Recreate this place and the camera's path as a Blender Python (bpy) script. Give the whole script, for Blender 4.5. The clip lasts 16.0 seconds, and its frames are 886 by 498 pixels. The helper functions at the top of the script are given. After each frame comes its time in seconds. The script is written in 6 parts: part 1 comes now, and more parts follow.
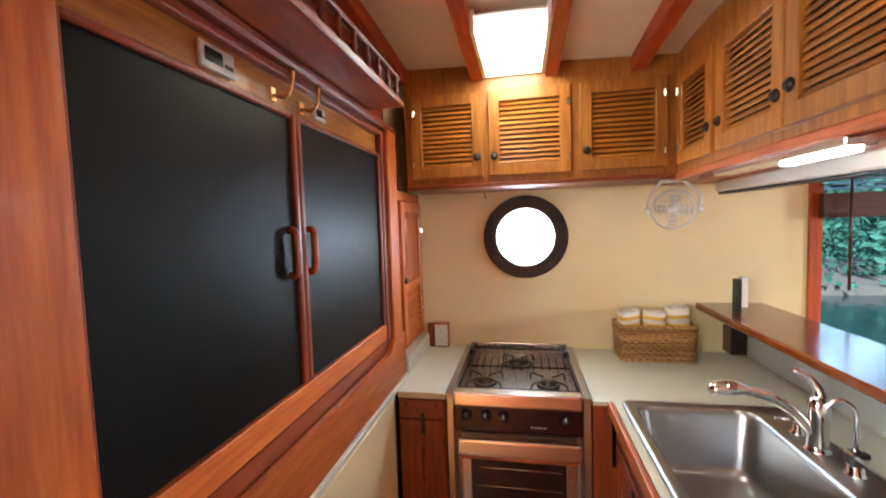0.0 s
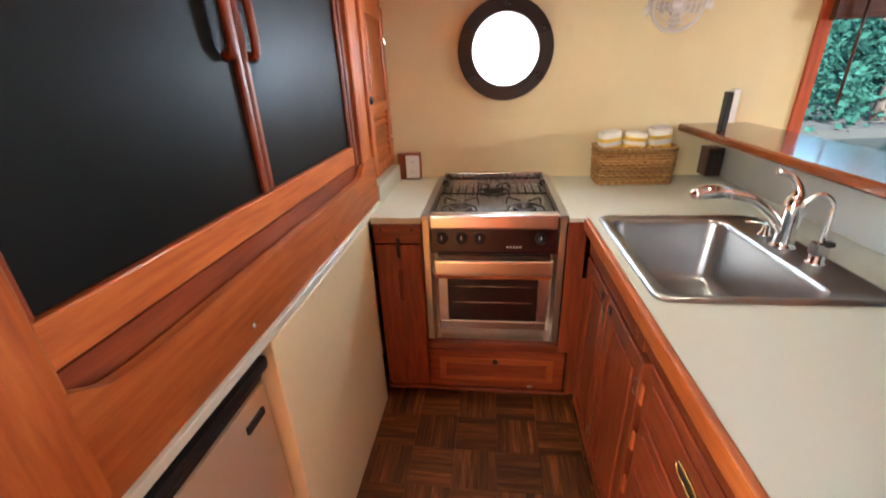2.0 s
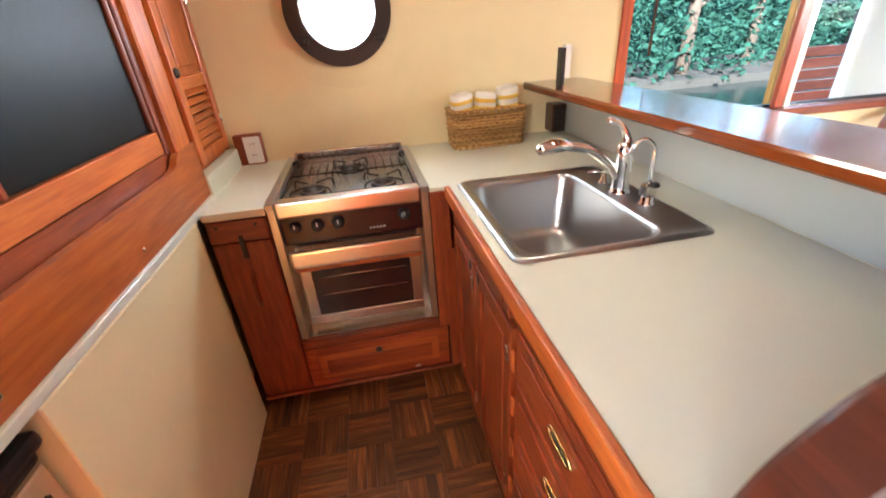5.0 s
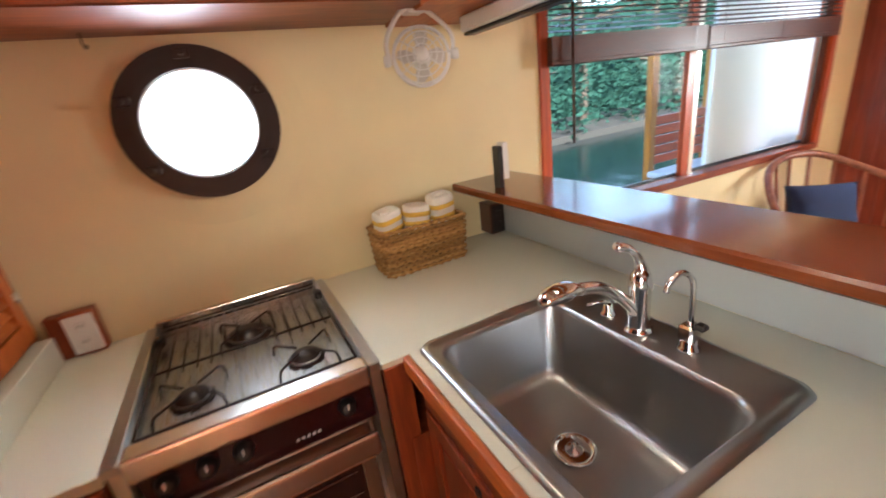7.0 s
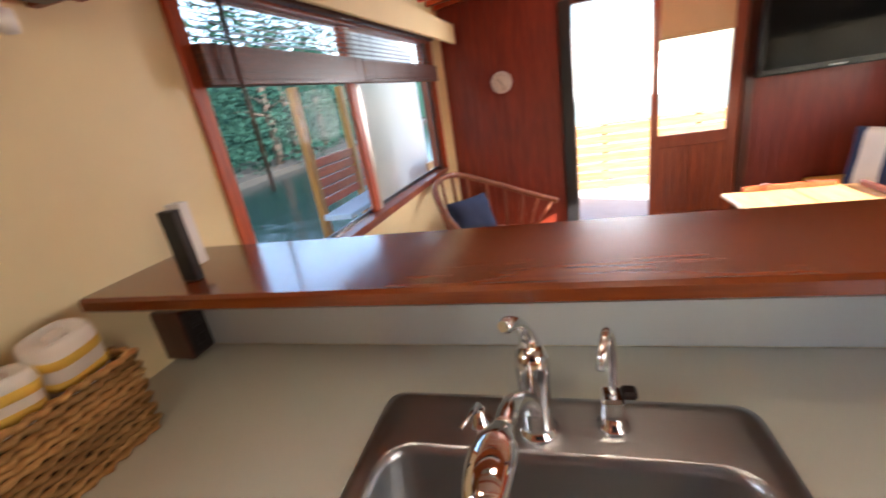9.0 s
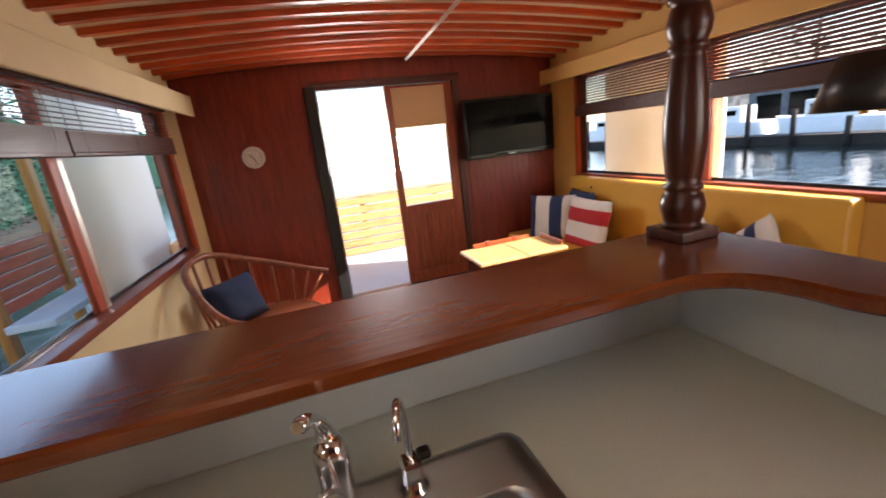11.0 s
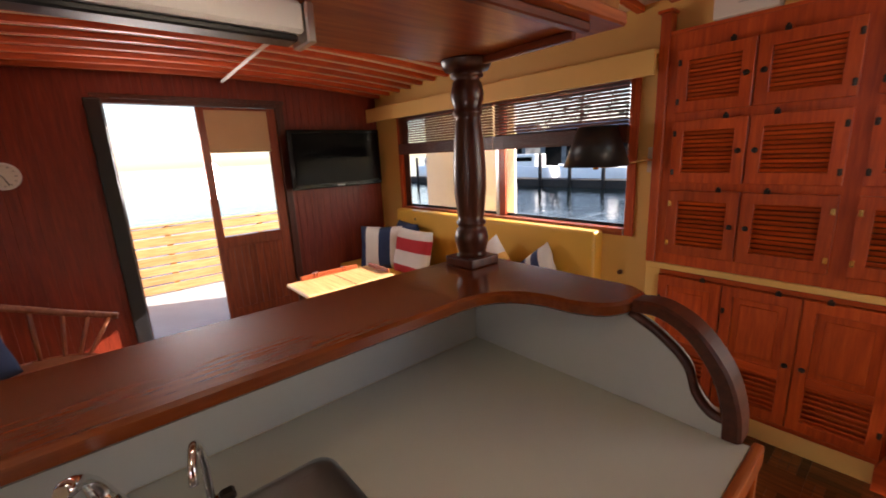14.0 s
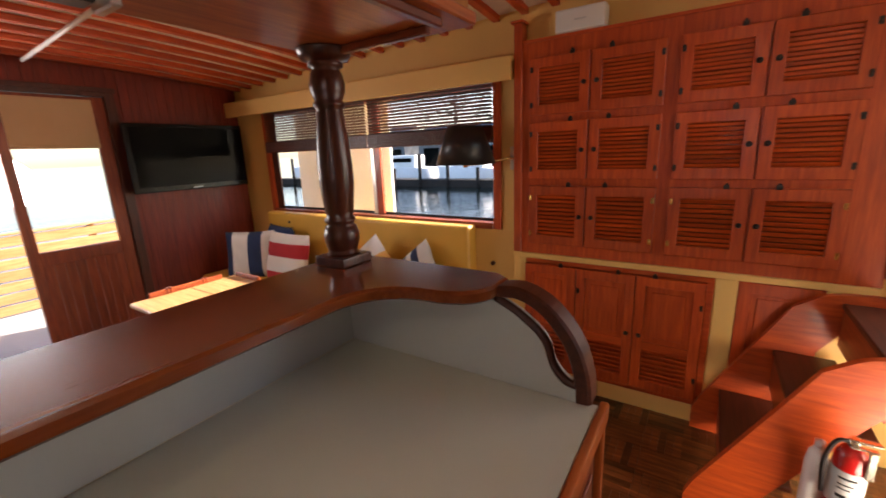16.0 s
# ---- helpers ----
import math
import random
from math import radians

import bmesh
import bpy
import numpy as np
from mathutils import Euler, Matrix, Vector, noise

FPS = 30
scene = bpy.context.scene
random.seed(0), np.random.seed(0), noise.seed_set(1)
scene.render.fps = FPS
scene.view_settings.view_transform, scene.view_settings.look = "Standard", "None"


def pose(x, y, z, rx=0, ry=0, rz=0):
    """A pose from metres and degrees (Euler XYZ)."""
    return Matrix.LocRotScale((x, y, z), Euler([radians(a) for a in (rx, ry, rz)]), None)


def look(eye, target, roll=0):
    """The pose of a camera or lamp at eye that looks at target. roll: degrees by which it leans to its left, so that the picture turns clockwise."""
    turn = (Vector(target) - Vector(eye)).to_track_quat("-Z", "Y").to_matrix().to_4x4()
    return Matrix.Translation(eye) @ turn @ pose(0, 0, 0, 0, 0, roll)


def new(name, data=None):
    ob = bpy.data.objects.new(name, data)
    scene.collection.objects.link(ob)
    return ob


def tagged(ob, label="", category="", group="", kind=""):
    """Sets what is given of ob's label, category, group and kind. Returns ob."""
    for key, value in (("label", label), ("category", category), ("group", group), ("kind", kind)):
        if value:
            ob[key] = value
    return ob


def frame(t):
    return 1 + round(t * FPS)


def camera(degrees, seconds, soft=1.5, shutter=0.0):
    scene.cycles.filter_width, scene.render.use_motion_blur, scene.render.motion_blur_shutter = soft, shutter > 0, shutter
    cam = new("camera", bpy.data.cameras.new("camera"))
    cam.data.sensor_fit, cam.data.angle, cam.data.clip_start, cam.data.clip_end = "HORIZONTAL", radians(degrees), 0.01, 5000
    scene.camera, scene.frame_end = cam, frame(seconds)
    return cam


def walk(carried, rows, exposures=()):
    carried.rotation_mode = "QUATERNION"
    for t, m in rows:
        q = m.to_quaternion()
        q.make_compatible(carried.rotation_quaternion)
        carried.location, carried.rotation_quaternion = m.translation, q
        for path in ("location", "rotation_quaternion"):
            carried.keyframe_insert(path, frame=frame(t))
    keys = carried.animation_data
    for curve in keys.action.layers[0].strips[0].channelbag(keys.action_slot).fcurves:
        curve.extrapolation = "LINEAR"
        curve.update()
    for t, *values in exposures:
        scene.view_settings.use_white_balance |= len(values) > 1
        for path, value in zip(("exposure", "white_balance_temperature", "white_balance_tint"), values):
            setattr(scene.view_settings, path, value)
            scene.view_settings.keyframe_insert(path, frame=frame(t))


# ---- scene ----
cam = camera(94.4, 16.0, 1.7, 0.5)
PATH = [
    (0, (0.585, 0.805, 1.62), (0.199, 2.764, 1.494), -1.9),
    (0.5, (0.583, 0.815, 1.578), (0.224, 2.761, 1.289), -2.7),
    (1, (0.574, 0.829, 1.531), (0.206, 2.733, 1.041), -2.9),
    (1.5, (0.556, 0.862, 1.496), (0.234, 2.725, 0.845), -2.6),
    (2, (0.537, 0.895, 1.453), (0.304, 2.714, 0.655), -2.4),
    (2.5, (0.518, 0.918, 1.405), (0.357, 2.644, 0.407), -3.6),
    (3, (0.519, 0.931, 1.356), (0.399, 2.568, 0.212), -5.3),
    (3.5, (0.549, 0.937, 1.347), (0.599, 2.561, 0.18), -4.8),
    (4, (0.598, 0.939, 1.367), (0.859, 2.597, 0.28), -4.0),
    (4.2, (0.615, 0.939, 1.373), (0.932, 2.609, 0.318), -4.0),
    (6.3, (0.658, 1.336, 1.48), (0.873, 3.167, 0.705), -3.3),
    (6.5, (0.675, 1.397, 1.484), (1.059, 3.207, 0.726), -3.5),
    (7, (0.63, 1.561, 1.516), (1.441, 3.256, 0.83), -7.4),
    (7.5, (0.698, 1.712, 1.501), (1.769, 3.28, 0.871), -5.6),
    (8, (0.832, 1.885, 1.466), (2.136, 3.297, 0.916), -5.2),
    (8.5, (0.876, 2.007, 1.459), (2.397, 3.16, 0.841), -3.4),
    (9, (0.875, 2.099, 1.453), (2.683, 2.64, 0.77), -9.2),
    (9.5, (0.849, 2.09, 1.479), (2.745, 2.297, 0.876), -5.3),
    (10, (0.84, 2.077, 1.493), (2.762, 1.977, 0.949), -4.7),
    (10.2, (0.868, 2.082, 1.481), (2.785, 1.877, 0.949), -5.7),
    (12.3, (0.796, 2.12, 1.522), (2.46, 1.129, 1.022), -3.3),
    (12.5, (0.785, 2.111, 1.521), (2.422, 1.071, 1.032), -3.1),
    (13, (0.775, 2.105, 1.517), (2.36, 0.989, 1.025), -2.8),
    (13.5, (0.764, 2.102, 1.519), (2.307, 0.92, 1.049), -2.8),
    (14, (0.757, 2.092, 1.514), (2.242, 0.83, 1.065), -2.7),
    (14.5, (0.752, 2.083, 1.514), (2.143, 0.719, 1.064), -3.3),
    (15, (0.747, 2.077, 1.509), (2.036, 0.614, 1.063), -2.8),
    (15.5, (0.747, 2.072, 1.506), (1.95, 0.54, 1.051), -2.4),
    (16, (0.74, 2.051, 1.493), (1.81, 0.427, 1.026), -2.3),
]
EXPOSURES = [(0, 3.45, 5650, 3.5), (1.5, 3.55, 5650, 3.5), (3.5, 3.8, 5750, 4), (4.2, 3.95, 5800, 5), (6.5, 3.35, 6000, 8), (7.5, 3.07, 6100, 10), (8.5, 2.85, 6200, 14), (9.5, 2.6, 6350, 14), (12.3, 1.72, 6700, 18), (16, 1.7, 6850, 20)]
walk(cam, [(t, look(eye, target, roll)) for t, eye, target, roll in PATH], EXPOSURES)

# ---- light ----
world = bpy.data.worlds.new("sky_world")
scene.world = world
world.use_nodes = True
wn = world.node_tree
sky = wn.nodes.new("ShaderNodeTexSky")
sky.sky_type = "NISHITA"
sky.sun_disc = False
SUN_WAY = Vector((0.40, 0.84, -0.42)).normalized()
sky.sun_elevation = math.asin(-SUN_WAY.z)
sky.sun_rotation = math.atan2(-SUN_WAY.x, -SUN_WAY.y)
wn.links.new(sky.outputs[0], wn.nodes["Background"].inputs[0])
wn.nodes["Background"].inputs[1].default_value = 0.15
sun = new("sun", bpy.data.lights.new("sun", "SUN"))
sun.data.energy, sun.data.angle, sun.data.color = 5.0, radians(0.5), (1.0, 0.93, 0.82)
sun.rotation_euler = SUN_WAY.to_track_quat("-Z", "Y").to_euler()


def window_light(name, x, y, z, way, w, h, power, color=(0.86, 0.93, 1.0)):
    """Area lamp in an opening: skylight, and added fill for the galley and the steps."""
    ld = bpy.data.lights.new(name, "AREA")
    ld.shape, ld.size, ld.size_y, ld.energy, ld.color = "RECTANGLE", w, h, power, color
    ob = new(name, ld)
    ob.location = (x, y, z)
    ob.rotation_euler = Vector(way).to_track_quat("-Z", "Z").to_euler()
    return ob


window_light("porthole_light", 0.595, 3.2, 1.53, (0, -1, -0.02), 0.36, 0.36, 1.0)
window_light("companionway_light", -0.72, 0.32, 1.65, (1, 0.25, -0.25), 0.8, 1.25, 0.2, (1.0, 0.95, 0.88))
# added warm fill that stands in for the sun on the steps
window_light("forward_passage_light", -0.112, 0.70, 0.45, (0.5, -0.72, -0.48), 0.36, 0.66, 5.5, (1.0, 0.88, 0.70))
# added fill for the galley, in an unseen opening cut for it
window_light("wheelhouse_window_light", -0.37, -0.40, 1.5, (0.38, 1, -0.15), 0.45, 1.0, 3.6, (1.0, 0.96, 0.88))
window_light("saloon_door_light", 4.69, 1.602, 1.53, (-1, 0.05, -0.05), 0.56, 0.87, 8.0, (1.0, 0.97, 0.94))


# ---- materials ----
def base(name, rough=0.5, metal=0.0, coat=0.0):
    m = bpy.data.materials.new(name)
    m.use_nodes = True
    b = m.node_tree.nodes["Principled BSDF"]
    b.inputs["Roughness"].default_value, b.inputs["Metallic"].default_value = rough, metal
    b.inputs["Coat Weight"].default_value, b.inputs["Coat Roughness"].default_value = coat, 0.12
    return m, m.node_tree, b


def ramp(t, stops):
    r = t.nodes.new("ShaderNodeValToRGB")
    e = r.color_ramp.elements
    e[0].position, e[0].color = stops[0][0], (*stops[0][1], 1)
    e[1].position, e[1].color = stops[-1][0], (*stops[-1][1], 1)
    for p, c in stops[1:-1]:
        e.new(p).color = (*c, 1)
    return r


def noise_at(t, scale, stretch=(1, 1, 1), detail=5, shift=False, rough=0.55):
    co = t.nodes.new("ShaderNodeTexCoord")
    mp = t.nodes.new("ShaderNodeMapping")
    mp.inputs["Scale"].default_value = stretch
    t.links.new(co.outputs["Object"], mp.inputs["Vector"])
    if shift:
        oi = t.nodes.new("ShaderNodeObjectInfo")
        mu = t.nodes.new("ShaderNodeMath")
        mu.operation = "MULTIPLY"
        mu.inputs[1].default_value = 37.0
        t.links.new(oi.outputs["Random"], mu.inputs[0])
        t.links.new(mu.outputs[0], mp.inputs["Location"])
    n = t.nodes.new("ShaderNodeTexNoise")
    n.inputs["Scale"].default_value, n.inputs["Detail"].default_value, n.inputs["Roughness"].default_value = scale, detail, rough
    t.links.new(mp.outputs[0], n.inputs["Vector"])
    return n


def bump(t, b, src, strength, dist=0.002):
    bp = t.nodes.new("ShaderNodeBump")
    bp.inputs["Strength"].default_value, bp.inputs["Distance"].default_value = strength, dist
    t.links.new(src, bp.inputs["Height"])
    t.links.new(bp.outputs[0], b.inputs["Normal"])


def vary_rough(t, b, src, lo, hi):
    mr = t.nodes.new("ShaderNodeMapRange")
    mr.inputs["To Min"].default_value, mr.inputs["To Max"].default_value = lo, hi
    t.links.new(src, mr.inputs["Value"])
    t.links.new(mr.outputs[0], b.inputs["Roughness"])


GRAIN = {"x": (1.2, 14, 14), "y": (14, 1.2, 14), "z": (14, 14, 1.2)}


def wood(name, dark, mid, light, axis="y", rough=0.40, coat=0.15, vary=0.35):
    """Varnished timber, grain along one axis, each piece a little different."""
    m, t, b = base(name, rough, 0, coat)
    g = noise_at(t, 4.0, GRAIN[axis], 8, True, 0.62)
    r = ramp(t, [(0.28, dark), (0.5, mid), (0.72, light)])
    t.links.new(g.outputs[0], r.inputs[0])
    big = noise_at(t, 2.3, (1, 1, 1), 3, True)
    oi = t.nodes.new("ShaderNodeObjectInfo")
    add = t.nodes.new("ShaderNodeMath")
    add.operation = "ADD"
    t.links.new(oi.outputs["Random"], add.inputs[0])
    t.links.new(big.outputs[0], add.inputs[1])
    mr = t.nodes.new("ShaderNodeMapRange")
    mr.inputs["From Max"].default_value = 2.0
    mr.inputs["To Min"].default_value, mr.inputs["To Max"].default_value = 1 - vary, 1 + vary
    t.links.new(add.outputs[0], mr.inputs["Value"])
    hs = t.nodes.new("ShaderNodeHueSaturation")
    t.links.new(r.outputs[0], hs.inputs["Color"])
    t.links.new(mr.outputs[0], hs.inputs["Value"])
    t.links.new(hs.outputs[0], b.inputs["Base Color"])
    vary_rough(t, b, big.outputs[0], rough - 0.08, rough + 0.14)
    bump(t, b, g.outputs[0], 0.12, 0.001)
    return m


def paint(name, color, rough=0.5, grain=60, spread=0.06, coat=0.0, metal=0.0, b_strength=0.08):
    m, t, b = base(name, rough, metal, coat)
    n = noise_at(t, 3.0, (1, 1, 1), 6, True)
    fine = noise_at(t, grain, (1, 1, 1), 3)
    lo, hi = [c * (1 - spread) for c in color], [min(1, c * (1 + spread)) for c in color]
    r = ramp(t, [(0.3, lo), (0.7, hi)])
    t.links.new(n.outputs[0], r.inputs[0])
    t.links.new(r.outputs[0], b.inputs["Base Color"])
    vary_rough(t, b, n.outputs[0], max(0.02, rough - 0.07), min(1, rough + 0.1))
    bump(t, b, fine.outputs[0], b_strength, 0.001)
    return m


def brushed(name, color, rough=0.28, axis="y", strength=0.02):
    m, t, b = base(name, rough, 1.0)
    st = {"x": (1, 90, 90), "y": (90, 1, 90), "z": (90, 90, 1)}[axis]
    n = noise_at(t, 14, st, 3)
    r = ramp(t, [(0.3, [c * 0.94 for c in color]), (0.7, color)])
    t.links.new(n.outputs[0], r.inputs[0])
    t.links.new(r.outputs[0], b.inputs["Base Color"])
    vary_rough(t, b, n.outputs[0], rough - 0.06, rough + 0.08)
    bump(t, b, n.outputs[0], strength, 0.0005)
    return m


def glow(name, color, power):
    m, t, b = base(name, 0.4)
    b.inputs["Base Color"].default_value = (0.8, 0.8, 0.8, 1)
    b.inputs["Emission Color"].default_value, b.inputs["Emission Strength"].default_value = (*color, 1), power
    return m


def glass(name, color=(1, 1, 1), rough=0.0):
    m, t, b = base(name, rough)
    b.inputs["Base Color"].default_value = (*color, 1)
    b.inputs["Transmission Weight"].default_value, b.inputs["IOR"].default_value = 1.0, 1.05
    return m


RED = ((0.16, 0.023, 0.003), (0.255, 0.042, 0.006), (0.36, 0.074, 0.011))
M_RED_X, M_RED_Y, M_RED_Z = (wood("mahogany_" + a, *RED, a) for a in "xyz")
HONEY = ((0.25, 0.078, 0.009), (0.39, 0.142, 0.015), (0.50, 0.21, 0.028))
M_HON_X, M_HON_Y, M_HON_Z = (wood("honey_teak_" + a, *HONEY, a) for a in "xyz")
ORANGE = ((0.31, 0.036, 0.005), (0.47, 0.064, 0.008), (0.60, 0.102, 0.015))
M_ORG_X, M_ORG_Y, M_ORG_Z = (wood("orange_teak_" + a, *ORANGE, a) for a in "xyz")
# teak made paler, the glare of strong sun mixed into its colour
M_SUNLIT_TEAK_X, M_SUNLIT_TEAK_Y = (wood("sunlit_teak_" + a, (0.42, 0.20, 0.07), (0.56, 0.31, 0.125), (0.68, 0.42, 0.20), a) for a in "xy")
M_GORG_X, M_GORG_Y, M_GORG_Z = (wood("galley_teak_" + a, (0.28, 0.054, 0.009), (0.42, 0.096, 0.015), (0.53, 0.148, 0.027), a) for a in "xyz")
M_GRED_X, M_GRED_Y, M_GRED_Z = (wood("galley_mahogany_" + a, (0.13, 0.019, 0.004), (0.21, 0.036, 0.008), (0.30, 0.065, 0.014), a) for a in "xyz")
# dark stained timber; also the shade inside the louvred cabinets
M_DARK_Z = wood("dark_stained_and_shaded_wood", (0.035, 0.008, 0.004), (0.07, 0.016, 0.007), (0.11, 0.03, 0.012), "z", 0.3)
M_DARK_Y = wood("dark_stained_rail", (0.045, 0.009, 0.003), (0.075, 0.015, 0.005), (0.11, 0.024, 0.008), "y", 0.42, 0.05)
M_BAR = wood("glossy_bar_teak", (0.15, 0.027, 0.005), (0.20, 0.040, 0.007), (0.26, 0.060, 0.011), "y", 0.17, 0.6, 0.15)
bt = M_BAR.node_tree
peel = noise_at(bt, 95, (1, 1, 1), 2)
pb = bt.nodes.new("ShaderNodeBump")
pb.inputs["Strength"].default_value, pb.inputs["Distance"].default_value = 0.12, 0.001
bt.links.new(peel.outputs[0], pb.inputs["Height"])
bt.links.new(pb.outputs[0], bt.nodes["Principled BSDF"].inputs["Coat Normal"])
for n in bt.nodes:
    if n.bl_idname == "ShaderNodeBump" and n != pb:
        n.inputs["Strength"].default_value = 0.03
M_EWALL = wood("red_mahogany_boards", (0.13, 0.014, 0.005), (0.20, 0.022, 0.007), (0.27, 0.034, 0.011), "z", 0.42, 0.08, 0.12)
M_PARQ_X = wood("parquet_x", (0.05, 0.013, 0.004), (0.12, 0.036, 0.009), (0.30, 0.115, 0.028), "x", 0.3, 0.2, 0.95)
M_PARQ_Y = wood("parquet_y", (0.05, 0.013, 0.004), (0.12, 0.036, 0.009), (0.30, 0.115, 0.028), "y", 0.3, 0.2, 0.95)
M_CREAM = paint("cream_wall_paint", (0.81, 0.68, 0.39), 0.5, 45, 0.04)
# the cream paint again, yellowed by warm bounce light put into its colour
M_BOUNCE_CREAM = paint("cream_paint_with_bounce", (0.80, 0.50, 0.15), 0.5, 45, 0.04)
M_CEIL = paint("white_ceiling_panel", (0.82, 0.74, 0.60), 0.5, 80, 0.03)
M_WHITE = paint("white_laminate", (0.62, 0.61, 0.50), 0.34, 120, 0.02, 0.1, 0, 0.03)
M_SPLASH = paint("grey_white_laminate", (0.53, 0.53, 0.48), 0.38, 120, 0.02)
M_PLASTIC = paint("white_plastic", (0.80, 0.78, 0.74), 0.35, 100, 0.02)
M_BLACK = paint("black_plastic", (0.012, 0.012, 0.013), 0.35, 100, 0.1)
M_BOARD = paint("matt_black_board", (0.003, 0.0033, 0.0036), 0.42, 200, 0.15, 0, 0, 0.15)
M_BRONZE = paint("aged_bronze", (0.045, 0.035, 0.032), 0.35, 90, 0.25, 0, 0.7)
M_STEEL = brushed("brushed_steel_y", (0.46, 0.46, 0.46), 0.30, "y")
M_STEEL_X = brushed("brushed_steel_x", (0.78, 0.73, 0.68), 0.22, "x")
M_STEEL_Z = brushed("brushed_steel_z", (0.60, 0.55, 0.50), 0.30, "z")
M_TRAY = brushed("dull_ribbed_steel", (0.42, 0.43, 0.41), 0.27, "y", 0.04)
M_CHROME = paint("chrome", (0.80, 0.80, 0.80), 0.07, 50, 0.02, 0, 1.0, 0.0)
M_BRASS = paint("polished_brass", (0.75, 0.52, 0.20), 0.22, 60, 0.1, 0, 1.0)
M_SILVER = paint("silver_hinge", (0.75, 0.70, 0.58), 0.25, 60, 0.1, 0, 1.0)
M_PANEL = paint("maroon_enamel", (0.022, 0.003, 0.005), 0.25, 60, 0.1, 0.05)
M_OVGLASS = paint("dark_oven_glass", (0.02, 0.007, 0.007), 0.06, 50, 0.1, 0.6)
M_TVCASE = paint("black_satin_plastic", (0.004, 0.004, 0.0045), 0.22, 100, 0.1)
M_TVCASE.node_tree.nodes["Principled BSDF"].inputs["Specular IOR Level"].default_value = 0.25
M_SCREEN = paint("dark_screen", (0.003, 0.003, 0.0035), 0.14, 50, 0.1, 0.4)
M_BOARD.node_tree.nodes["Principled BSDF"].inputs["Specular IOR Level"].default_value = 0.17
M_SCREEN.node_tree.nodes["Principled BSDF"].inputs["Coat Weight"].default_value = 0.0
M_SCREEN.node_tree.nodes["Principled BSDF"].inputs["Specular IOR Level"].default_value = 0.07
M_GLASS = glass("window_glass")
M_YELLOW = paint("yellow_vinyl", (0.72, 0.40, 0.055), 0.42, 150, 0.06)
M_BLUE = paint("navy_canvas", (0.018, 0.032, 0.085), 0.85, 300, 0.15, 0, 0, 0.4)
M_CLOTH = paint("off_white_canvas", (0.72, 0.66, 0.58), 0.9, 260, 0.05, 0, 0, 0.4)
M_REDCLOTH = paint("red_canvas", (0.46, 0.025, 0.030), 0.9, 260, 0.1, 0, 0, 0.4)
M_ORANGECLOTH = paint("orange_canvas", (0.80, 0.42, 0.10), 0.9, 260, 0.1, 0, 0, 0.4)
M_TOWEL_Y = paint("yellow_towel_stripe", (0.80, 0.55, 0.10), 0.95, 220, 0.08, 0, 0, 0.6)
M_TOWEL = paint("white_towel", (0.82, 0.78, 0.70), 0.95, 220, 0.05, 0, 0, 0.6)
M_WICKER = wood("woven_seagrass", (0.16, 0.075, 0.02), (0.40, 0.22, 0.07), (0.62, 0.40, 0.16), "x", 0.7, 0, 0.6)
M_RATTAN = wood("red_brown_rattan", (0.16, 0.04, 0.015), (0.28, 0.08, 0.03), (0.42, 0.15, 0.06), "z", 0.4, 0.2)
M_LAMP = glow("lit_lamp_dome", (1.0, 0.88, 0.66), 3.5)
M_STRIP = glow("lit_strip_lamp", (1.0, 0.88, 0.66), 5.0)
M_EXT = paint("red_extinguisher_enamel", (0.50, 0.015, 0.012), 0.25, 60, 0.08, 0.4)
M_LABEL = paint("silver_label", (0.55, 0.56, 0.55), 0.4, 60, 0.1)
M_WATER = paint("harbour_water", (0.004, 0.010, 0.012), 0.06, 0.6, 0.2, 0, 0, 0.0)
wt = M_WATER.node_tree
ripple = noise_at(wt, 2.2, (1, 0.45, 1), 4)
bump(wt, wt.nodes["Principled BSDF"], ripple.outputs[0], 0.22, 0.15)
M_LEAF = paint("dark_green_foliage", (0.007, 0.026, 0.020), 0.8, 8, 0.5)
M_LEAF.node_tree.nodes["Principled BSDF"].inputs["Specular IOR Level"].default_value = 0.08
M_BARK = paint("bark", (0.035, 0.026, 0.02), 0.9, 20, 0.3)
M_BANK = paint("muddy_bank", (0.008, 0.008, 0.007), 0.9, 5, 0.3)
M_HULL = paint("white_gelcoat", (0.80, 0.80, 0.78), 0.35, 20, 0.04)
M_DECK = paint("pale_deck_paint", (0.52, 0.54, 0.55), 0.6, 30, 0.08)
M_TAN = paint("tan_blind_cloth", (0.60, 0.42, 0.24), 0.8, 160, 0.06)
M_FRIDGE = paint("bronze_toned_door", (0.76, 0.58, 0.38), 0.36, 160, 0.05, 0.0, 0.5)
M_SHED = paint("weathered_blue_grey_siding", (0.10, 0.12, 0.14), 0.8, 12, 0.3)
M_GREY = paint("grey_fabric", (0.62, 0.58, 0.52), 0.8, 160, 0.06)


# ---- mesh helpers ----
def part(name, bm, material, parent=None, label=""):
    me = bpy.data.meshes.new(name)
    bmesh.ops.recalc_face_normals(bm, faces=bm.faces)
    bm.to_mesh(me)
    bm.free()
    me.materials.append(material)
    ob = new(name, me)
    if parent:
        ob.parent = parent
        if parent.type == "EMPTY":
            ob.matrix_parent_inverse = Matrix.Translation(parent.location).inverted()
    if label:
        ob["label"] = label
    return ob


def thing(name, at, label, category, group="", kind=""):
    e = new(name)
    e.location = at
    e.empty_display_size = 0.05
    return tagged(e, label, category, group, kind)


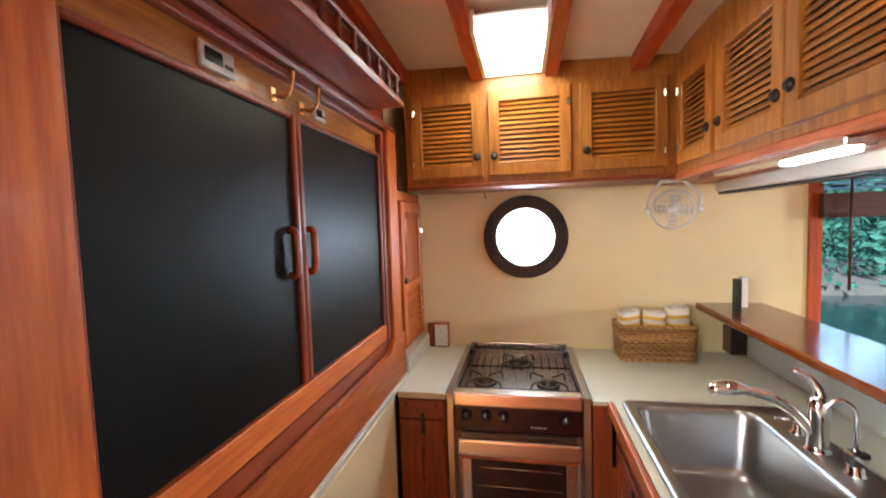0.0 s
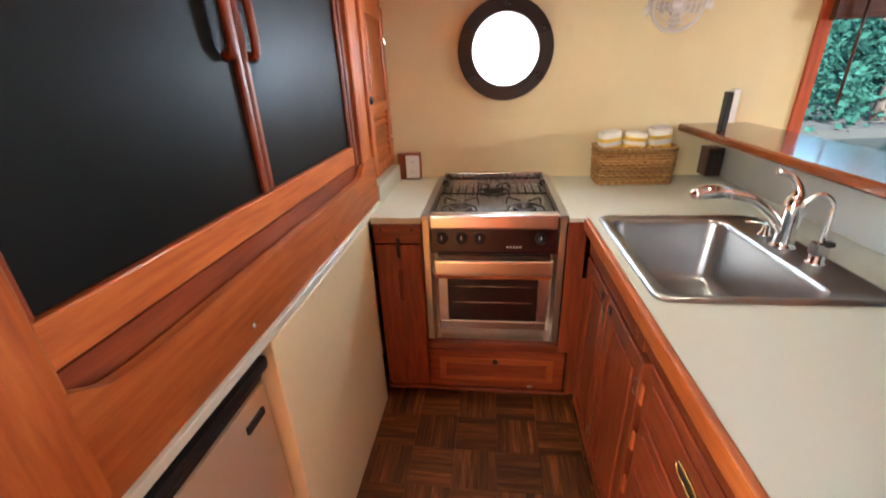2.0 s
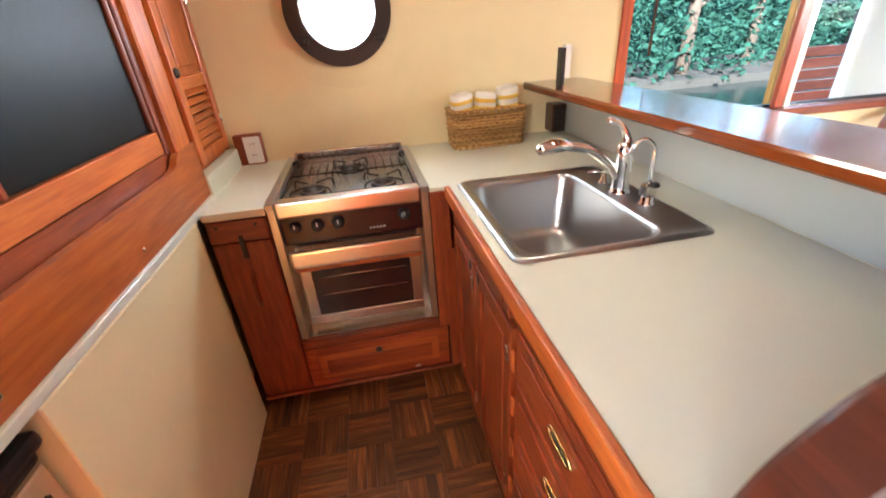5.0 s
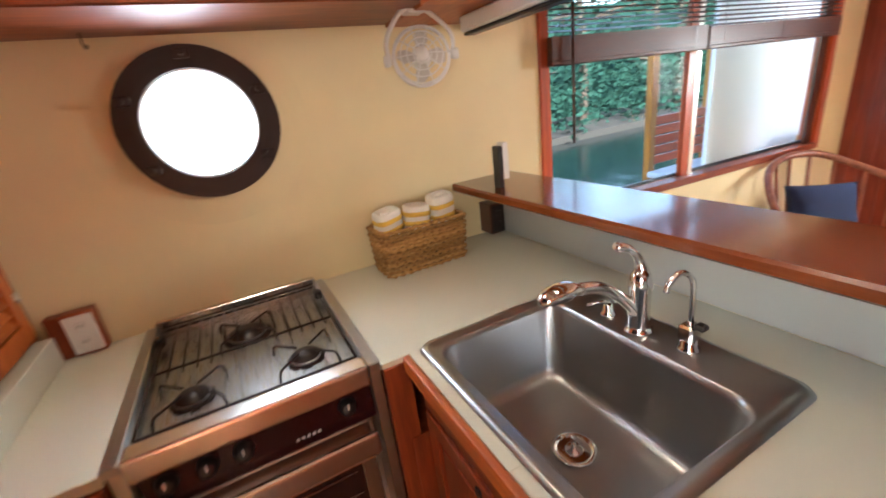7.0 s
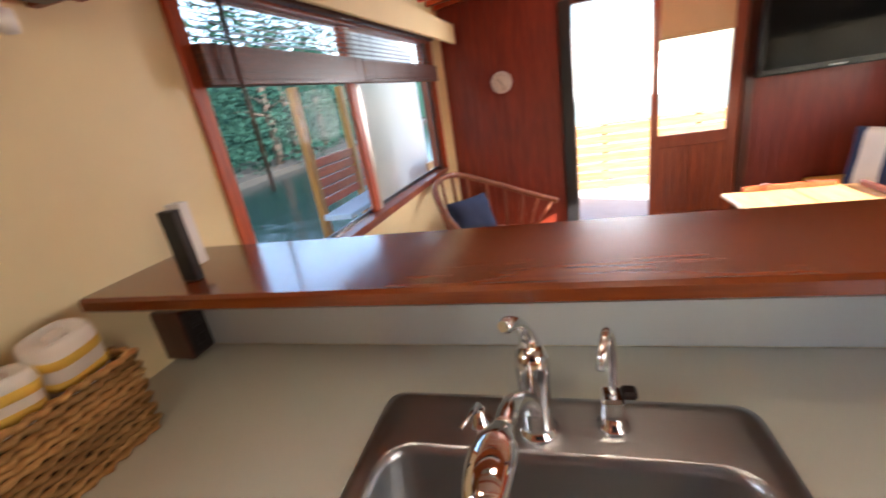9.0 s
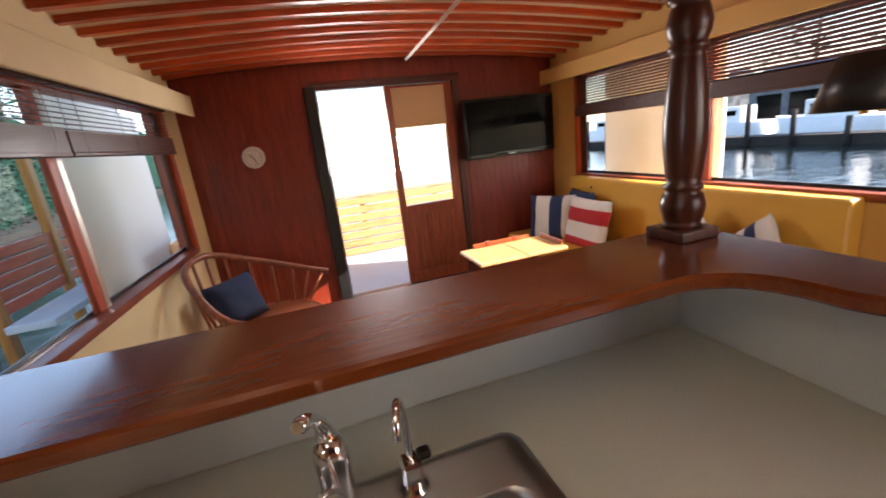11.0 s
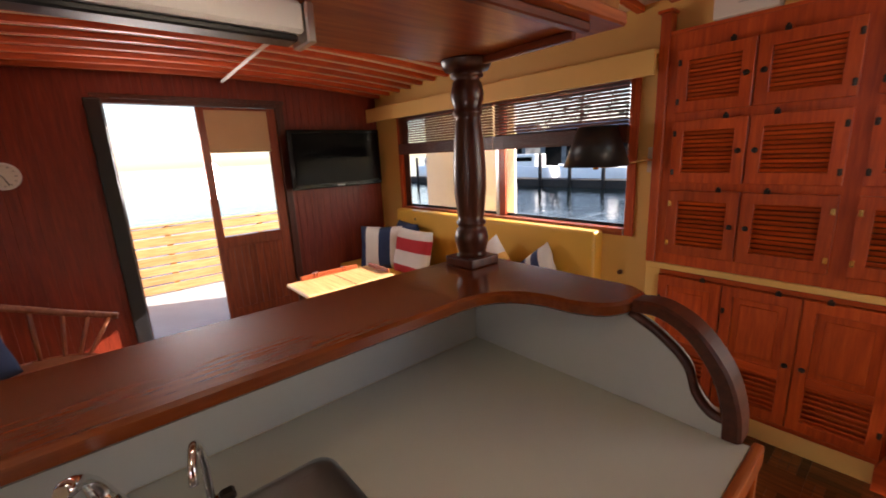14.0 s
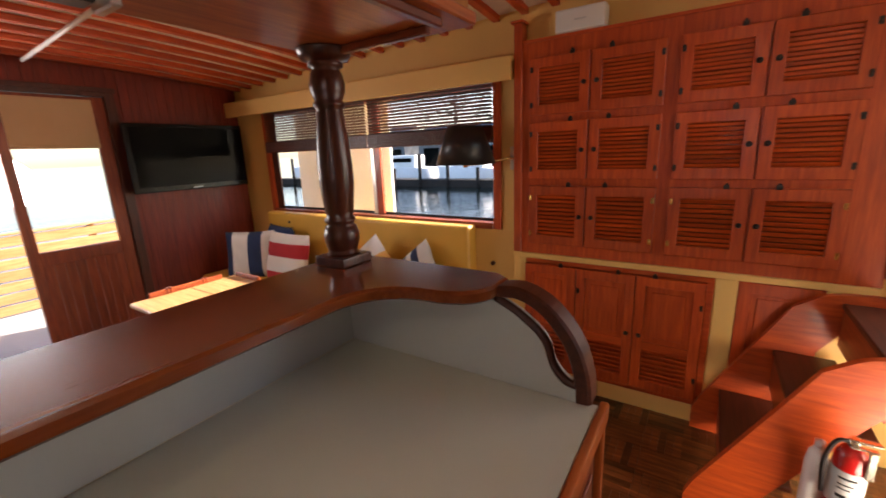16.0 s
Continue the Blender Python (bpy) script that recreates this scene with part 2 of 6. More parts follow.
def put(bm, x0, x1, y0, y1, z0, z1, bev=0.0, m=None, seg=1):
    """A box with its edges eased."""
    r = bmesh.ops.create_cube(bm, size=1.0)
    vs = r["verts"]
    for v in vs:
        v.co = Vector(((x0 + x1) / 2 + v.co.x * (x1 - x0), (y0 + y1) / 2 + v.co.y * (y1 - y0), (z0 + z1) / 2 + v.co.z * (z1 - z0)))
    if bev > 0:
        es = list({e for v in vs for e in v.link_edges})
        out = bmesh.ops.bevel(bm, geom=es, offset=bev, segments=seg, affect="EDGES", profile=0.6)
        vs = list({v for f in out["faces"] for v in f.verts} | {v for v in vs if v.is_valid})
    if m is not None:
        bmesh.ops.transform(bm, matrix=m, verts=vs)
    return bm


def box(x0, x1, y0, y1, z0, z1, bev=0.0, m=None, seg=1):
    return put(bmesh.new(), x0, x1, y0, y1, z0, z1, bev, m, seg)


def lathe(profile, at=(0, 0, 0), steps=24, m=None, bm=None):
    """Turn (radius, height) pairs round z."""
    bm = bm or bmesh.new()
    rings = []
    for r, z in profile:
        ring = []
        for i in range(steps):
            a = 2 * math.pi * i / steps
            co = Vector((r * math.cos(a), r * math.sin(a), z))
            ring.append(bm.verts.new((m @ co if m else co) + Vector(at)))
        rings.append(ring)
    for a, b in zip(rings, rings[1:]):
        for i in range(steps):
            f = bm.faces.new((a[i], a[(i + 1) % steps], b[(i + 1) % steps], b[i]))
            f.smooth = True
    for ring in (rings[0], rings[-1]):
        bm.faces.new(ring)
    return bm


def tube(points, radius, steps=10, bm=None, flat=1.0):
    """A round bar along points; radius may be a list."""
    bm = bm or bmesh.new()
    pts = [Vector(p) for p in points]
    rings = []
    up = None
    for i, p in enumerate(pts):
        d = (pts[min(i + 1, len(pts) - 1)] - pts[max(i - 1, 0)]).normalized()
        if up is None:
            up = Vector((0, 0, 1)) if abs(d.z) < 0.9 else Vector((1, 0, 0))
        side = d.cross(up).normalized()
        up = side.cross(d).normalized()
        r = radius[i] if isinstance(radius, (list, tuple)) else radius
        rings.append([bm.verts.new(p + side * r * math.cos(2 * math.pi * k / steps) + up * r * flat * math.sin(2 * math.pi * k / steps)) for k in range(steps)])
    for a, b in zip(rings, rings[1:]):
        for k in range(steps):
            f = bm.faces.new((a[k], a[(k + 1) % steps], b[(k + 1) % steps], b[k]))
            f.smooth = True
    bm.faces.new(rings[0])
    bm.faces.new(rings[-1])
    return bm


def arc(points, n=8):
    """A smooth curve through a few points."""
    p = [Vector(q) for q in points]
    p = [2 * p[0] - p[1]] + p + [2 * p[-1] - p[-2]]
    out = []
    for i in range(1, len(p) - 2):
        for k in range(n):
            t = k / n
            a, b, c, d = p[i - 1], p[i], p[i + 1], p[i + 2]
            out.append(0.5 * ((2 * b) + (c - a) * t + (2 * a - 5 * b + 4 * c - d) * t * t + (3 * b - a - 3 * c + d) * t ** 3))
    return out + [p[-2]]


def slab(outline, lo, hi, axis="z", bm=None):
    """A flat plate with an outline of 2D points, between lo and hi along an axis."""
    bm = bm or bmesh.new()

    def at(p, h):
        return {"z": (p[0], p[1], h), "y": (p[0], h, p[1]), "x": (h, p[0], p[1])}[axis]
    a = [bm.verts.new(at(p, lo)) for p in outline]
    b = [bm.verts.new(at(p, hi)) for p in outline]
    n = len(a)
    bm.faces.new(a), bm.faces.new(b)
    for i in range(n):
        bm.faces.new((a[i], a[(i + 1) % n], b[(i + 1) % n], b[i]))
    return bm


def ring(cx, cz, r0, r1, y0, y1, steps=40, ry=1.0):
    """A flat ring in a wall along x, between y0 and y1."""
    bm = bmesh.new()
    prof = [(r0, y0), (r1, y0), (r1, y1), (r0, y1)]
    rows = [[bm.verts.new((cx + r * math.cos(2 * math.pi * i / steps), y, cz + r * ry * math.sin(2 * math.pi * i / steps))) for r, y in prof] for i in range(steps)]
    for i in range(steps):
        a, b = rows[i], rows[(i + 1) % steps]
        for k in range(4):
            bm.faces.new((a[k], a[(k + 1) % 4], b[(k + 1) % 4], b[k]))
    return bm


def ceil_z(x, y):
    """The cambered, rising underside of the roof."""
    return 2.42 - 0.042 * x - 0.03 * (y - 1.4) ** 2


NORTH, EAST, SOUTH, WEST = 3.10, 4.65, -0.37, -0.05
FACE = {  # local axes of a front: u along it, v up, n out of it
    "N": lambda u0, n0: Matrix(((1, 0, 0, u0), (0, 0, -1, n0), (0, 1, 0, 0), (0, 0, 0, 1))),
    "S": lambda u0, n0: Matrix(((-1, 0, 0, u0), (0, 0, 1, n0), (0, 1, 0, 0), (0, 0, 0, 1))),
    "W": lambda u0, n0: Matrix(((0, 0, -1, n0), (-1, 0, 0, u0), (0, 1, 0, 0), (0, 0, 0, 1))),
    "E": lambda u0, n0: Matrix(((0, 0, 1, n0), (1, 0, 0, u0), (0, 1, 0, 0), (0, 0, 0, 1))),
}

# ---- structure ----


def wall_with_opening(name, axis, at0, at1, a0, a1, z0, z1, holes, material):
    """A wall of thickness at0..at1 along an axis from a0 to a1, with rectangular openings (a, b, low, high) side by side."""
    bm = bmesh.new()

    def piece(p, q, lo, hi):
        if q - p > 1e-4 and hi - lo > 1e-4:
            if axis == "x":
                put(bm, p, q, at0, at1, lo, hi)
            else:
                put(bm, at0, at1, p, q, lo, hi)
    cur = a0
    for p, q, lo, hi in sorted(holes):
        piece(cur, p, z0, z1)
        piece(p, q, z0, lo)
        piece(p, q, hi, z1)
        cur = q
    piece(cur, a1, z0, z1)
    return tagged(part(name, bm, material), kind="structure")


NWIN, SWIN = (1.97, 4.28, 0.90, 1.88), (1.90, 4.23, 1.005, 1.88)
PX, PZ = 0.595, 1.53
wn_wall = wall_with_opening("wall_north", "x", NORTH, NORTH + 0.09, -0.6, EAST + 0.06, -0.05, 2.6, [NWIN, (PX - 0.21, PX + 0.21, PZ - 0.21, PZ + 0.21)], M_CREAM)
for v in wn_wall.data.vertices:
    v.co.y -= 0.05 * max(0.0, v.co.x - 1.80)
tagged(wn_wall, "cream painted wall with a porthole and a window", "wall")
collar = ring(PX, PZ, 0.172, 0.32, NORTH - 0.002, NORTH + 0.05, 48)
tagged(part("wall_north_porthole_surround", collar, M_CREAM), "cream painted panel round the porthole", "wall", kind="structure")
tagged(wall_with_opening("wall_south", "x", SOUTH - 0.09, SOUTH, -0.9, EAST + 0.06, -0.05, 2.6, [SWIN, (-0.62, -0.12, 0.95, 2.05)], M_BOUNCE_CREAM), "cream painted wall with a wide window", "wall")
# unseen panel, added to stop the sun at the fill lamp's opening
tagged(part("window_3", box(-0.64, -0.10, SOUTH - 0.088, SOUTH - 0.07, 0.93, 2.07), M_PLASTIC), "unseen white panel that keeps the sun out of the lamp opening", "window", kind="structure")
tagged(wall_with_opening("wall_east", "y", EAST, EAST + 0.06, SOUTH - 0.09, NORTH + 0.09, -0.05, 2.6, [(0.68, 1.895, 0.12, 1.985)], M_EWALL), "dark red mahogany board wall", "wall")
tagged(part("wall_west_galley", box(-0.35, -0.06, 0.95, NORTH, -0.05, 2.6), M_CREAM), "cream painted wall behind the galley joinery", "wall", kind="structure")
tagged(wall_with_opening("wall_west", "y", -0.75, -0.65, SOUTH - 0.09, 0.95, -0.05, 2.6, [(-0.1, 0.75, 1.0, 2.3)], M_CREAM), "cream wall with the companionway opening", "wall")
tagged(part("floor_base", box(-0.75, EAST + 0.06, SOUTH - 0.09, NORTH + 0.09, -0.09, -0.012), M_DARK_Z), "dark timber subfloor", "floor", kind="structure")

bm = bmesh.new()
nx, ny = 12, 16
xs = [-0.75 + (EAST + 0.8 + 0.75) * i / nx for i in range(nx + 1)]
ys = [SOUTH - 0.09 + (NORTH - SOUTH + 0.18) * j / ny for j in range(ny + 1)]
lo = [[bm.verts.new((x, y, ceil_z(x, y))) for y in ys] for x in xs]
hi = [[bm.verts.new((x, y, ceil_z(x, y) + 0.06)) for y in ys] for x in xs]
for i in range(nx):
    for j in range(ny):
        bm.faces.new((lo[i][j], lo[i][j + 1], lo[i + 1][j + 1], lo[i + 1][j]))
        bm.faces.new((hi[i][j], hi[i][j + 1], hi[i + 1][j + 1], hi[i + 1][j]))
rim = [(i, 0) for i in range(nx)] + [(nx, j) for j in range(ny)] + [(i, ny) for i in range(nx, 0, -1)] + [(0, j) for j in range(ny, 0, -1)]
for (i, j), (k, l) in zip(rim, rim[1:] + rim[:1]):
    bm.faces.new((lo[i][j], lo[k][l], hi[k][l], hi[i][j]))
tagged(part("ceiling", bm, M_CEIL), "white cambered ceiling panels", "ceiling", kind="structure")


def beam(x, w, d, y0, y1, material):
    bm = bmesh.new()
    n = 10
    rows = []
    for j in range(n + 1):
        y = y0 + (y1 - y0) * j / n
        z = ceil_z(x, y)
        rows.append([bm.verts.new(c) for c in ((x - w / 2, y, z + 0.01), (x + w / 2, y, z + 0.01), (x + w / 2, y, z - d), (x - w / 2, y, z - d))])
    for a, b in zip(rows, rows[1:]):
        for k in range(4):
            bm.faces.new((a[k], a[(k + 1) % 4], b[(k + 1) % 4], b[k]))
    bm.faces.new(rows[0]), bm.faces.new(rows[-1])
    return tagged(part("ceiling_beam", bm, material), "slim varnished ceiling beam under the roof", "beam", "ceiling beams", "structure")


for x in (-0.3, 0.02, 0.385, 0.725, 1.09):
    beam(x, 0.055, 0.065, SOUTH, 2.78, M_ORG_Y)
x = 1.36
while x < EAST - 0.05:
    beam(x, 0.042, 0.032, SOUTH, NORTH, M_ORG_Y)
    x += 0.178


# ---- galley joinery ----
def frame_ring(bm, w, h, s, thick, m):
    """A picture-frame ring of stiles and rails, its outer edges eased."""
    e, v = 0.003, s * 1.05
    loops = [(0, 0, 0), (0, 0, thick - e), (e, e, thick), (s - e, v - e, thick), (s, v, thick - e), (s, v, 0)]
    rows = [[bm.verts.new(m @ Vector(c)) for c in ((a, b, n), (w - a, b, n), (w - a, h - b, n), (a, h - b, n))] for a, b, n in loops]
    for p, q in zip(rows, rows[1:] + rows[:1]):
        for k in range(4):
            bm.faces.new((p[k], p[(k + 1) % 4], q[(k + 1) % 4], q[k]))


def louvre_door(parent, m, w, h, slats, wood_v, wood_h, knob=None, hinge=None, stile=0.05, low=0.0, latch=False, tip=-36, brass=None, kn=1.0):
    """A framed door of slats on a front; m maps (along, up, out) to the world. low: height of the slatted part if not all of it."""
    bm = bmesh.new()
    s = stile
    frame_ring(bm, w, h, s, 0.022, m)
    top = h - s * 1.05
    door = part("door", bm, wood_v, parent)
    if low:
        part("rail", put(bmesh.new(), s, w - s, low, low + 0.045, 0.001, 0.021, 0.002, m), wood_h, door)
        bm = put(bmesh.new(), s + 0.001, w - s - 0.001, low + 0.045, top, 0.004, 0.012, 0.0, m)
        part("panel", put(bm, s + 0.03, w - s - 0.03, low + 0.075, top - 0.03, 0.0115, 0.018, 0.004, m), wood_v, door)
        top = low
    lo_v = s * 1.05
    pitch = (top - lo_v) / slats
    for i in range(slats):
        v = lo_v + (i + 0.5) * pitch
        t = m @ Matrix.Translation((0, v, 0.007)) @ Matrix.Rotation(radians(tip), 4, "X")
        part("slat", box(s - 0.003, w - s + 0.003, -pitch * 0.40, pitch * 0.40, -0.003, 0.003, 0.0, t), wood_h, door)
    if knob:
        u, v = knob
        t = m @ Matrix.Translation((u, v, 0.022))
        part("knob", lathe([(0.0, 0.0), (0.017 * kn, 0.0), (0.018 * kn, 0.004), (0.013 * kn, 0.008), (0.012 * kn, 0.012), (0.0, 0.009)], steps=16, m=t), M_BRONZE, door, "round dark bronze finger pull")
    if hinge is not None:
        for v in (h * 0.18, h * 0.80):
            t = m @ Matrix.Translation((hinge, v, 0.022))
            part("hinge", put(box(-0.008, 0.008, -0.014, 0.014, -0.001, 0.003, 0.001, t), -0.003, 0.003, -0.016, 0.016, 0.003, 0.008, 0.002, t), brass or M_SILVER, door, "small butterfly hinge")
    if latch:
        t = m @ Matrix.Translation((w * 0.72 if hinge and hinge < w / 2 else w * 0.28, h + 0.004, 0.02))
        part("latch", put(box(-0.012, 0.012, -0.008, 0.012, 0, 0.006, 0.001, t), -0.006, 0.006, 0.008, 0.02, 0, 0.010, 0.002, t), M_BRONZE, door, "small dark cupboard latch")
    return door


def cabinet_shell(parent, m, w, h, depth, openings, material, shade_inside=None):
    """Face frame with openings (u0, u1, v0, v1), and the carcass behind it."""
    put_all = bmesh.new()
    us = sorted({0, w, *[o[0] for o in openings], *[o[1] for o in openings]})
    vs = sorted({0, h, *[o[2] for o in openings], *[o[3] for o in openings]})
    for a, b in zip(us, us[1:]):
        for c, d in zip(vs, vs[1:]):
            if not any(o[0] - 1e-6 <= a and b <= o[1] + 1e-6 and o[2] - 1e-6 <= c and d <= o[3] + 1e-6 for o in openings):
                put(put_all, a, b, c, d, -0.03, 0, 0, m)
    bmesh.ops.remove_doubles(put_all, verts=put_all.verts, dist=1e-5)
    part("face_frame", put_all, material, parent)
    bm = bmesh.new()
    put(bm, 0, w, 0, h, -depth, -depth + 0.012, 0, m)
    put(bm, 0, 0.014, 0, h, -depth + 0.012, -0.03, 0, m)
    put(bm, w - 0.014, w, 0, h, -depth + 0.012, -0.03, 0, m)
    put(bm, 0.014, w - 0.014, 0, 0.014, -depth + 0.012, -0.03, 0, m)
    put(bm, 0.014, w - 0.014, h - 0.014, h, -depth + 0.012, -0.03, 0, m)
    # a dark carcass colour here paints in the shade behind the slats
    part("carcass", bm, shade_inside or material, parent)


HANG_Z, NFACE, EFACE = 1.803, 2.77, 1.25
# cabinets above the stove
cab = thing("wall_cabinet", (0.6, NFACE, HANG_Z), "honey teak wall cabinet with three louvred doors above the stove", "cabinet")
m = FACE["N"](0.03, NFACE)
W3 = EFACE - 0.03
doors = [(0.035, 0.375), (0.405, 0.775), (0.815, 1.175)]
m2 = m @ Matrix.Translation((0, HANG_Z, 0))
cabinet_shell(cab, m2, W3, 0.56, NORTH - NFACE - 0.003, [(a + 0.006, b - 0.006, 0.036, 0.414) for a, b in doors], M_HON_Z, M_DARK_Z)
for i, (a, b) in enumerate(doors):
    louvre_door(cab, m2 @ Matrix.Translation((a, 0.03, 0)), b - a, 0.39, 13, M_HON_Z, M_HON_X, (b - a - 0.025 if i == 0 else 0.025, 0.09), 0.012 if i == 0 else b - a - 0.012)
part("bottom_lip", box(0.03, EFACE, NFACE - 0.02, NORTH - 0.004, HANG_Z - 0.02, HANG_Z - 0.001, 0.004), M_GRED_X, cab)
# cabinets above the bar
EH_Y0, EH_X1 = 1.13, 1.72
ecab = thing("bar_wall_cabinet", (1.4, 2.0, HANG_Z), "honey teak hanging cabinet with louvred doors above the bar", "cabinet")
m = FACE["W"](NFACE, EFACE)
WE = NFACE - EH_Y0
m2 = m @ Matrix.Translation((0, HANG_Z, 0))
doors = [(0.05, 0.365), (0.40, 0.768), (0.776, 1.16), (1.19, 1.59)]
cabinet_shell(ecab, m2, WE, 0.52, EH_X1 - EFACE, [(a + 0.006, b - 0.006, 0.036, 0.414) for a, b in doors], M_HON_Z, M_DARK_Z)
for i, (a, b) in enumerate(doors):
    d = louvre_door(ecab, m2 @ Matrix.Translation((a, 0.03, 0)), b - a, 0.375, 13, M_HON_Z, M_HON_Y, (b - a - 0.025 if i == 0 else 0.025, 0.095), 0.012 if i == 0 else None)
    if i == 1:
        t = m2 @ Matrix.Translation((b - 0.025, 0.115, 0.022))
        part("knob", lathe([(0.0, 0.0), (0.017, 0.0), (0.018, 0.004), (0.013, 0.008), (0.012, 0.012), (0.0, 0.009)], steps=16, m=t), M_BRONZE, d, "round dark bronze finger pull")
part("underside", box(EFACE - 0.015, EH_X1 + 0.01, EH_Y0 - 0.012, NFACE, HANG_Z - 0.03, HANG_Z - 0.001, 0.004), M_GORG_Y, ecab)
part("front_bead", box(EFACE + 0.015, EFACE + 0.035, EH_Y0 + 0.09, 2.6, HANG_Z - 0.05, HANG_Z - 0.03, 0.003), M_GRED_Y, ecab)
part("end_rail", box(EFACE + 0.07, EH_X1 - 0.07, EH_Y0 + 0.055, EH_Y0 + 0.075, HANG_Z - 0.05, HANG_Z - 0.03, 0.003), M_GRED_X, ecab)
part("wall_rail", box(1.60, 1.625, 2.55, NORTH - 0.004, HANG_Z - 0.055, HANG_Z - 0.03, 0.003), M_GRED_Y, ecab)
part("fill_panel", box(EFACE + 0.002, EH_X1, NFACE + 0.002, NORTH - 0.004, HANG_Z - 0.028, HANG_Z + 0.5), M_GORG_Y, ecab)

# under-cabinet strip light
sl = thing("strip_light", (1.26, 1.8, HANG_Z - 0.05), "slim white strip light with a lit tube under the cabinet", "light")
part("housing", box(1.235, 1.30, 1.80, 2.40, HANG_Z - 0.052, HANG_Z - 0.031, 0.004), M_STEEL_X, sl)
part("tube", box(1.25, 1.285, 1.82, 2.05, HANG_Z - 0.062, HANG_Z - 0.052, 0.003), M_STRIP, sl, "glowing warm tube")
# roller blind cassette on the saloon side
rb = thing("roller_blind", (1.5, 2.3, 1.73), "rolled white blind in a pale cassette under the cabinet", "blind")
part("cassette", box(1.47, 1.53, 1.765, 2.95, 1.722, HANG_Z - 0.0305, 0.006), M_PLASTIC, rb)
part("bottom_bar", box(1.478, 1.522, 1.775, 2.94, 1.71, 1.721, 0.003), M_BLACK, rb, "dark bottom bar")
part("bracket", box(1.466, 1.535, 1.748, 1.764, 1.708, HANG_Z - 0.0305, 0.003), M_STEEL_Z, rb, "metal end bracket")

# ---- left wall joinery ----
lw = thing("blackboard_cupboard", (-0.03, 1.8, 1.0), "framed cupboard with two black sliding panels over the fridge", "cupboard")
m = FACE["E"](0, 0)
BY0, BYM, BY1, BZ0, BZ1 = 1.232, 1.812, 2.45, 1.20, 1.918
part("back_panel", box(-0.058, -0.03, 0.97, 2.62, 0.93, 2.33), M_GRED_Y, lw)
for a, b in ((BY0, BYM - 0.004), (BYM + 0.004, BY1)):
    d = part("door", box(-0.028, -0.006, a, b, BZ0, BZ1, 0.002), M_BOARD, lw, "matt black panel")
    bm = box(-0.02, 0.006, a - 0.001, a + 0.018, BZ0 - 0.001, BZ1 + 0.001, 0.004)
    put(bm, -0.02, 0.006, b - 0.018, b + 0.001, BZ0 - 0.001, BZ1 + 0.001, 0.004)
    put(bm, -0.02, 0.005, a + 0.018, b - 0.018, BZ1 - 0.014, BZ1, 0.003)
    part("edging", bm, M_GRED_Z, d, "thin mahogany edging")
    hy = b - 0.045 if a == BY0 else a + 0.04
    hb = tube(arc([(-0.008, hy, 1.497), (0.012, hy, 1.503), (0.015, hy, 1.556), (0.012, hy, 1.609), (-0.008, hy, 1.615)], 5), 0.010, 8)
    part("handle", hb, M_GRED_Z, d, "oblong wooden grip handle")
part("post", box(-0.03, 0.035, 1.09, BY0 - 0.002, 0.93, 2.33, 0.02, None, 3), M_GORG_Z, lw, "rounded orange-brown post")
part("end_post", box(-0.03, 0.03, BY1 + 0.035, 2.60, 1.06, 2.05, 0.006), M_GORG_Z, lw)
part("stop_bead", box(-0.03, 0.012, BY1 + 0.003, BY1 + 0.033, 1.12, 2.0, 0.004), M_GRED_Z, lw)
part("top_board", box(-0.03, -0.012, BY0, BY1 + 0.002, BZ1 + 0.004, 1.995), M_HON_Y, lw, "honey teak board above the black panels")
part("bottom_board", box(-0.03, 0.004, BY0, BY1 + 0.034, 1.128, BZ0 - 0.003, 0.003), M_GORG_Y, lw)
outl = [(0.97, 0.93), (2.62, 0.93), (2.62, 1.125)] + [tuple(p[:2]) for p in arc([(2.52, 1.125, 0), (2.46, 1.117, 0), (2.42, 1.088, 0), (2.36, 1.08, 0)], 4)] + [tuple(p[:2]) for p in arc([(1.33, 1.08, 0), (1.27, 1.087, 0), (1.22, 1.115, 0), (1.15, 1.125, 0)], 4)] + [(0.97, 1.125)]
part("apron_board", slab(outl, 0.012, 0.034, "x"), M_GORG_Y, lw, "apron board with a cut-away finger gap")
part("shadow_board", box(-0.03, 0.004, 0.97, 2.62, 0.932, 1.126), M_GRED_Y, lw)
for y in (1.085, 1.583, 2.082):
    part("screw", lathe([(0, 0), (0.008, 0), (0.006, 0.003), (0, 0.003)], (0.034, y, 0.968), 10, Matrix.Rotation(radians(90), 4, "Y")), M_SILVER, lw)
part("cornice", put(box(-0.03, 0.012, 1.0, 2.60, 1.996, 2.018, 0.004), -0.03, 0.035, 1.0, 2.6, 2.02, 2.048, 0.008), M_GRED_Y, lw)

shelf = thing("gallery_shelf", (0.1, 1.6, 2.1), "mahogany wall shelf with a turned baluster gallery rail", "shelf")
part("board", box(-0.03, 0.165, 0.90, 2.29, 2.05, 2.072, 0.004), M_GRED_Y, shelf)
part("rail", box(0.143, 0.161, 0.90, 2.28, 2.138, 2.152, 0.004), M_GRED_Y, shelf)
prof = [(0.004, 0), (0.010, 0.002), (0.010, 0.010), (0.005, 0.014), (0.011, 0.028), (0.005, 0.042), (0.008, 0.05), (0.005, 0.055), (0.009, 0.062), (0.004, 0.067)]
y = 0.95
while y < 2.28:
    part("baluster", lathe(prof, (0.152, y, 2.0715), 10), M_GRED_Z, shelf)
    y += 0.092

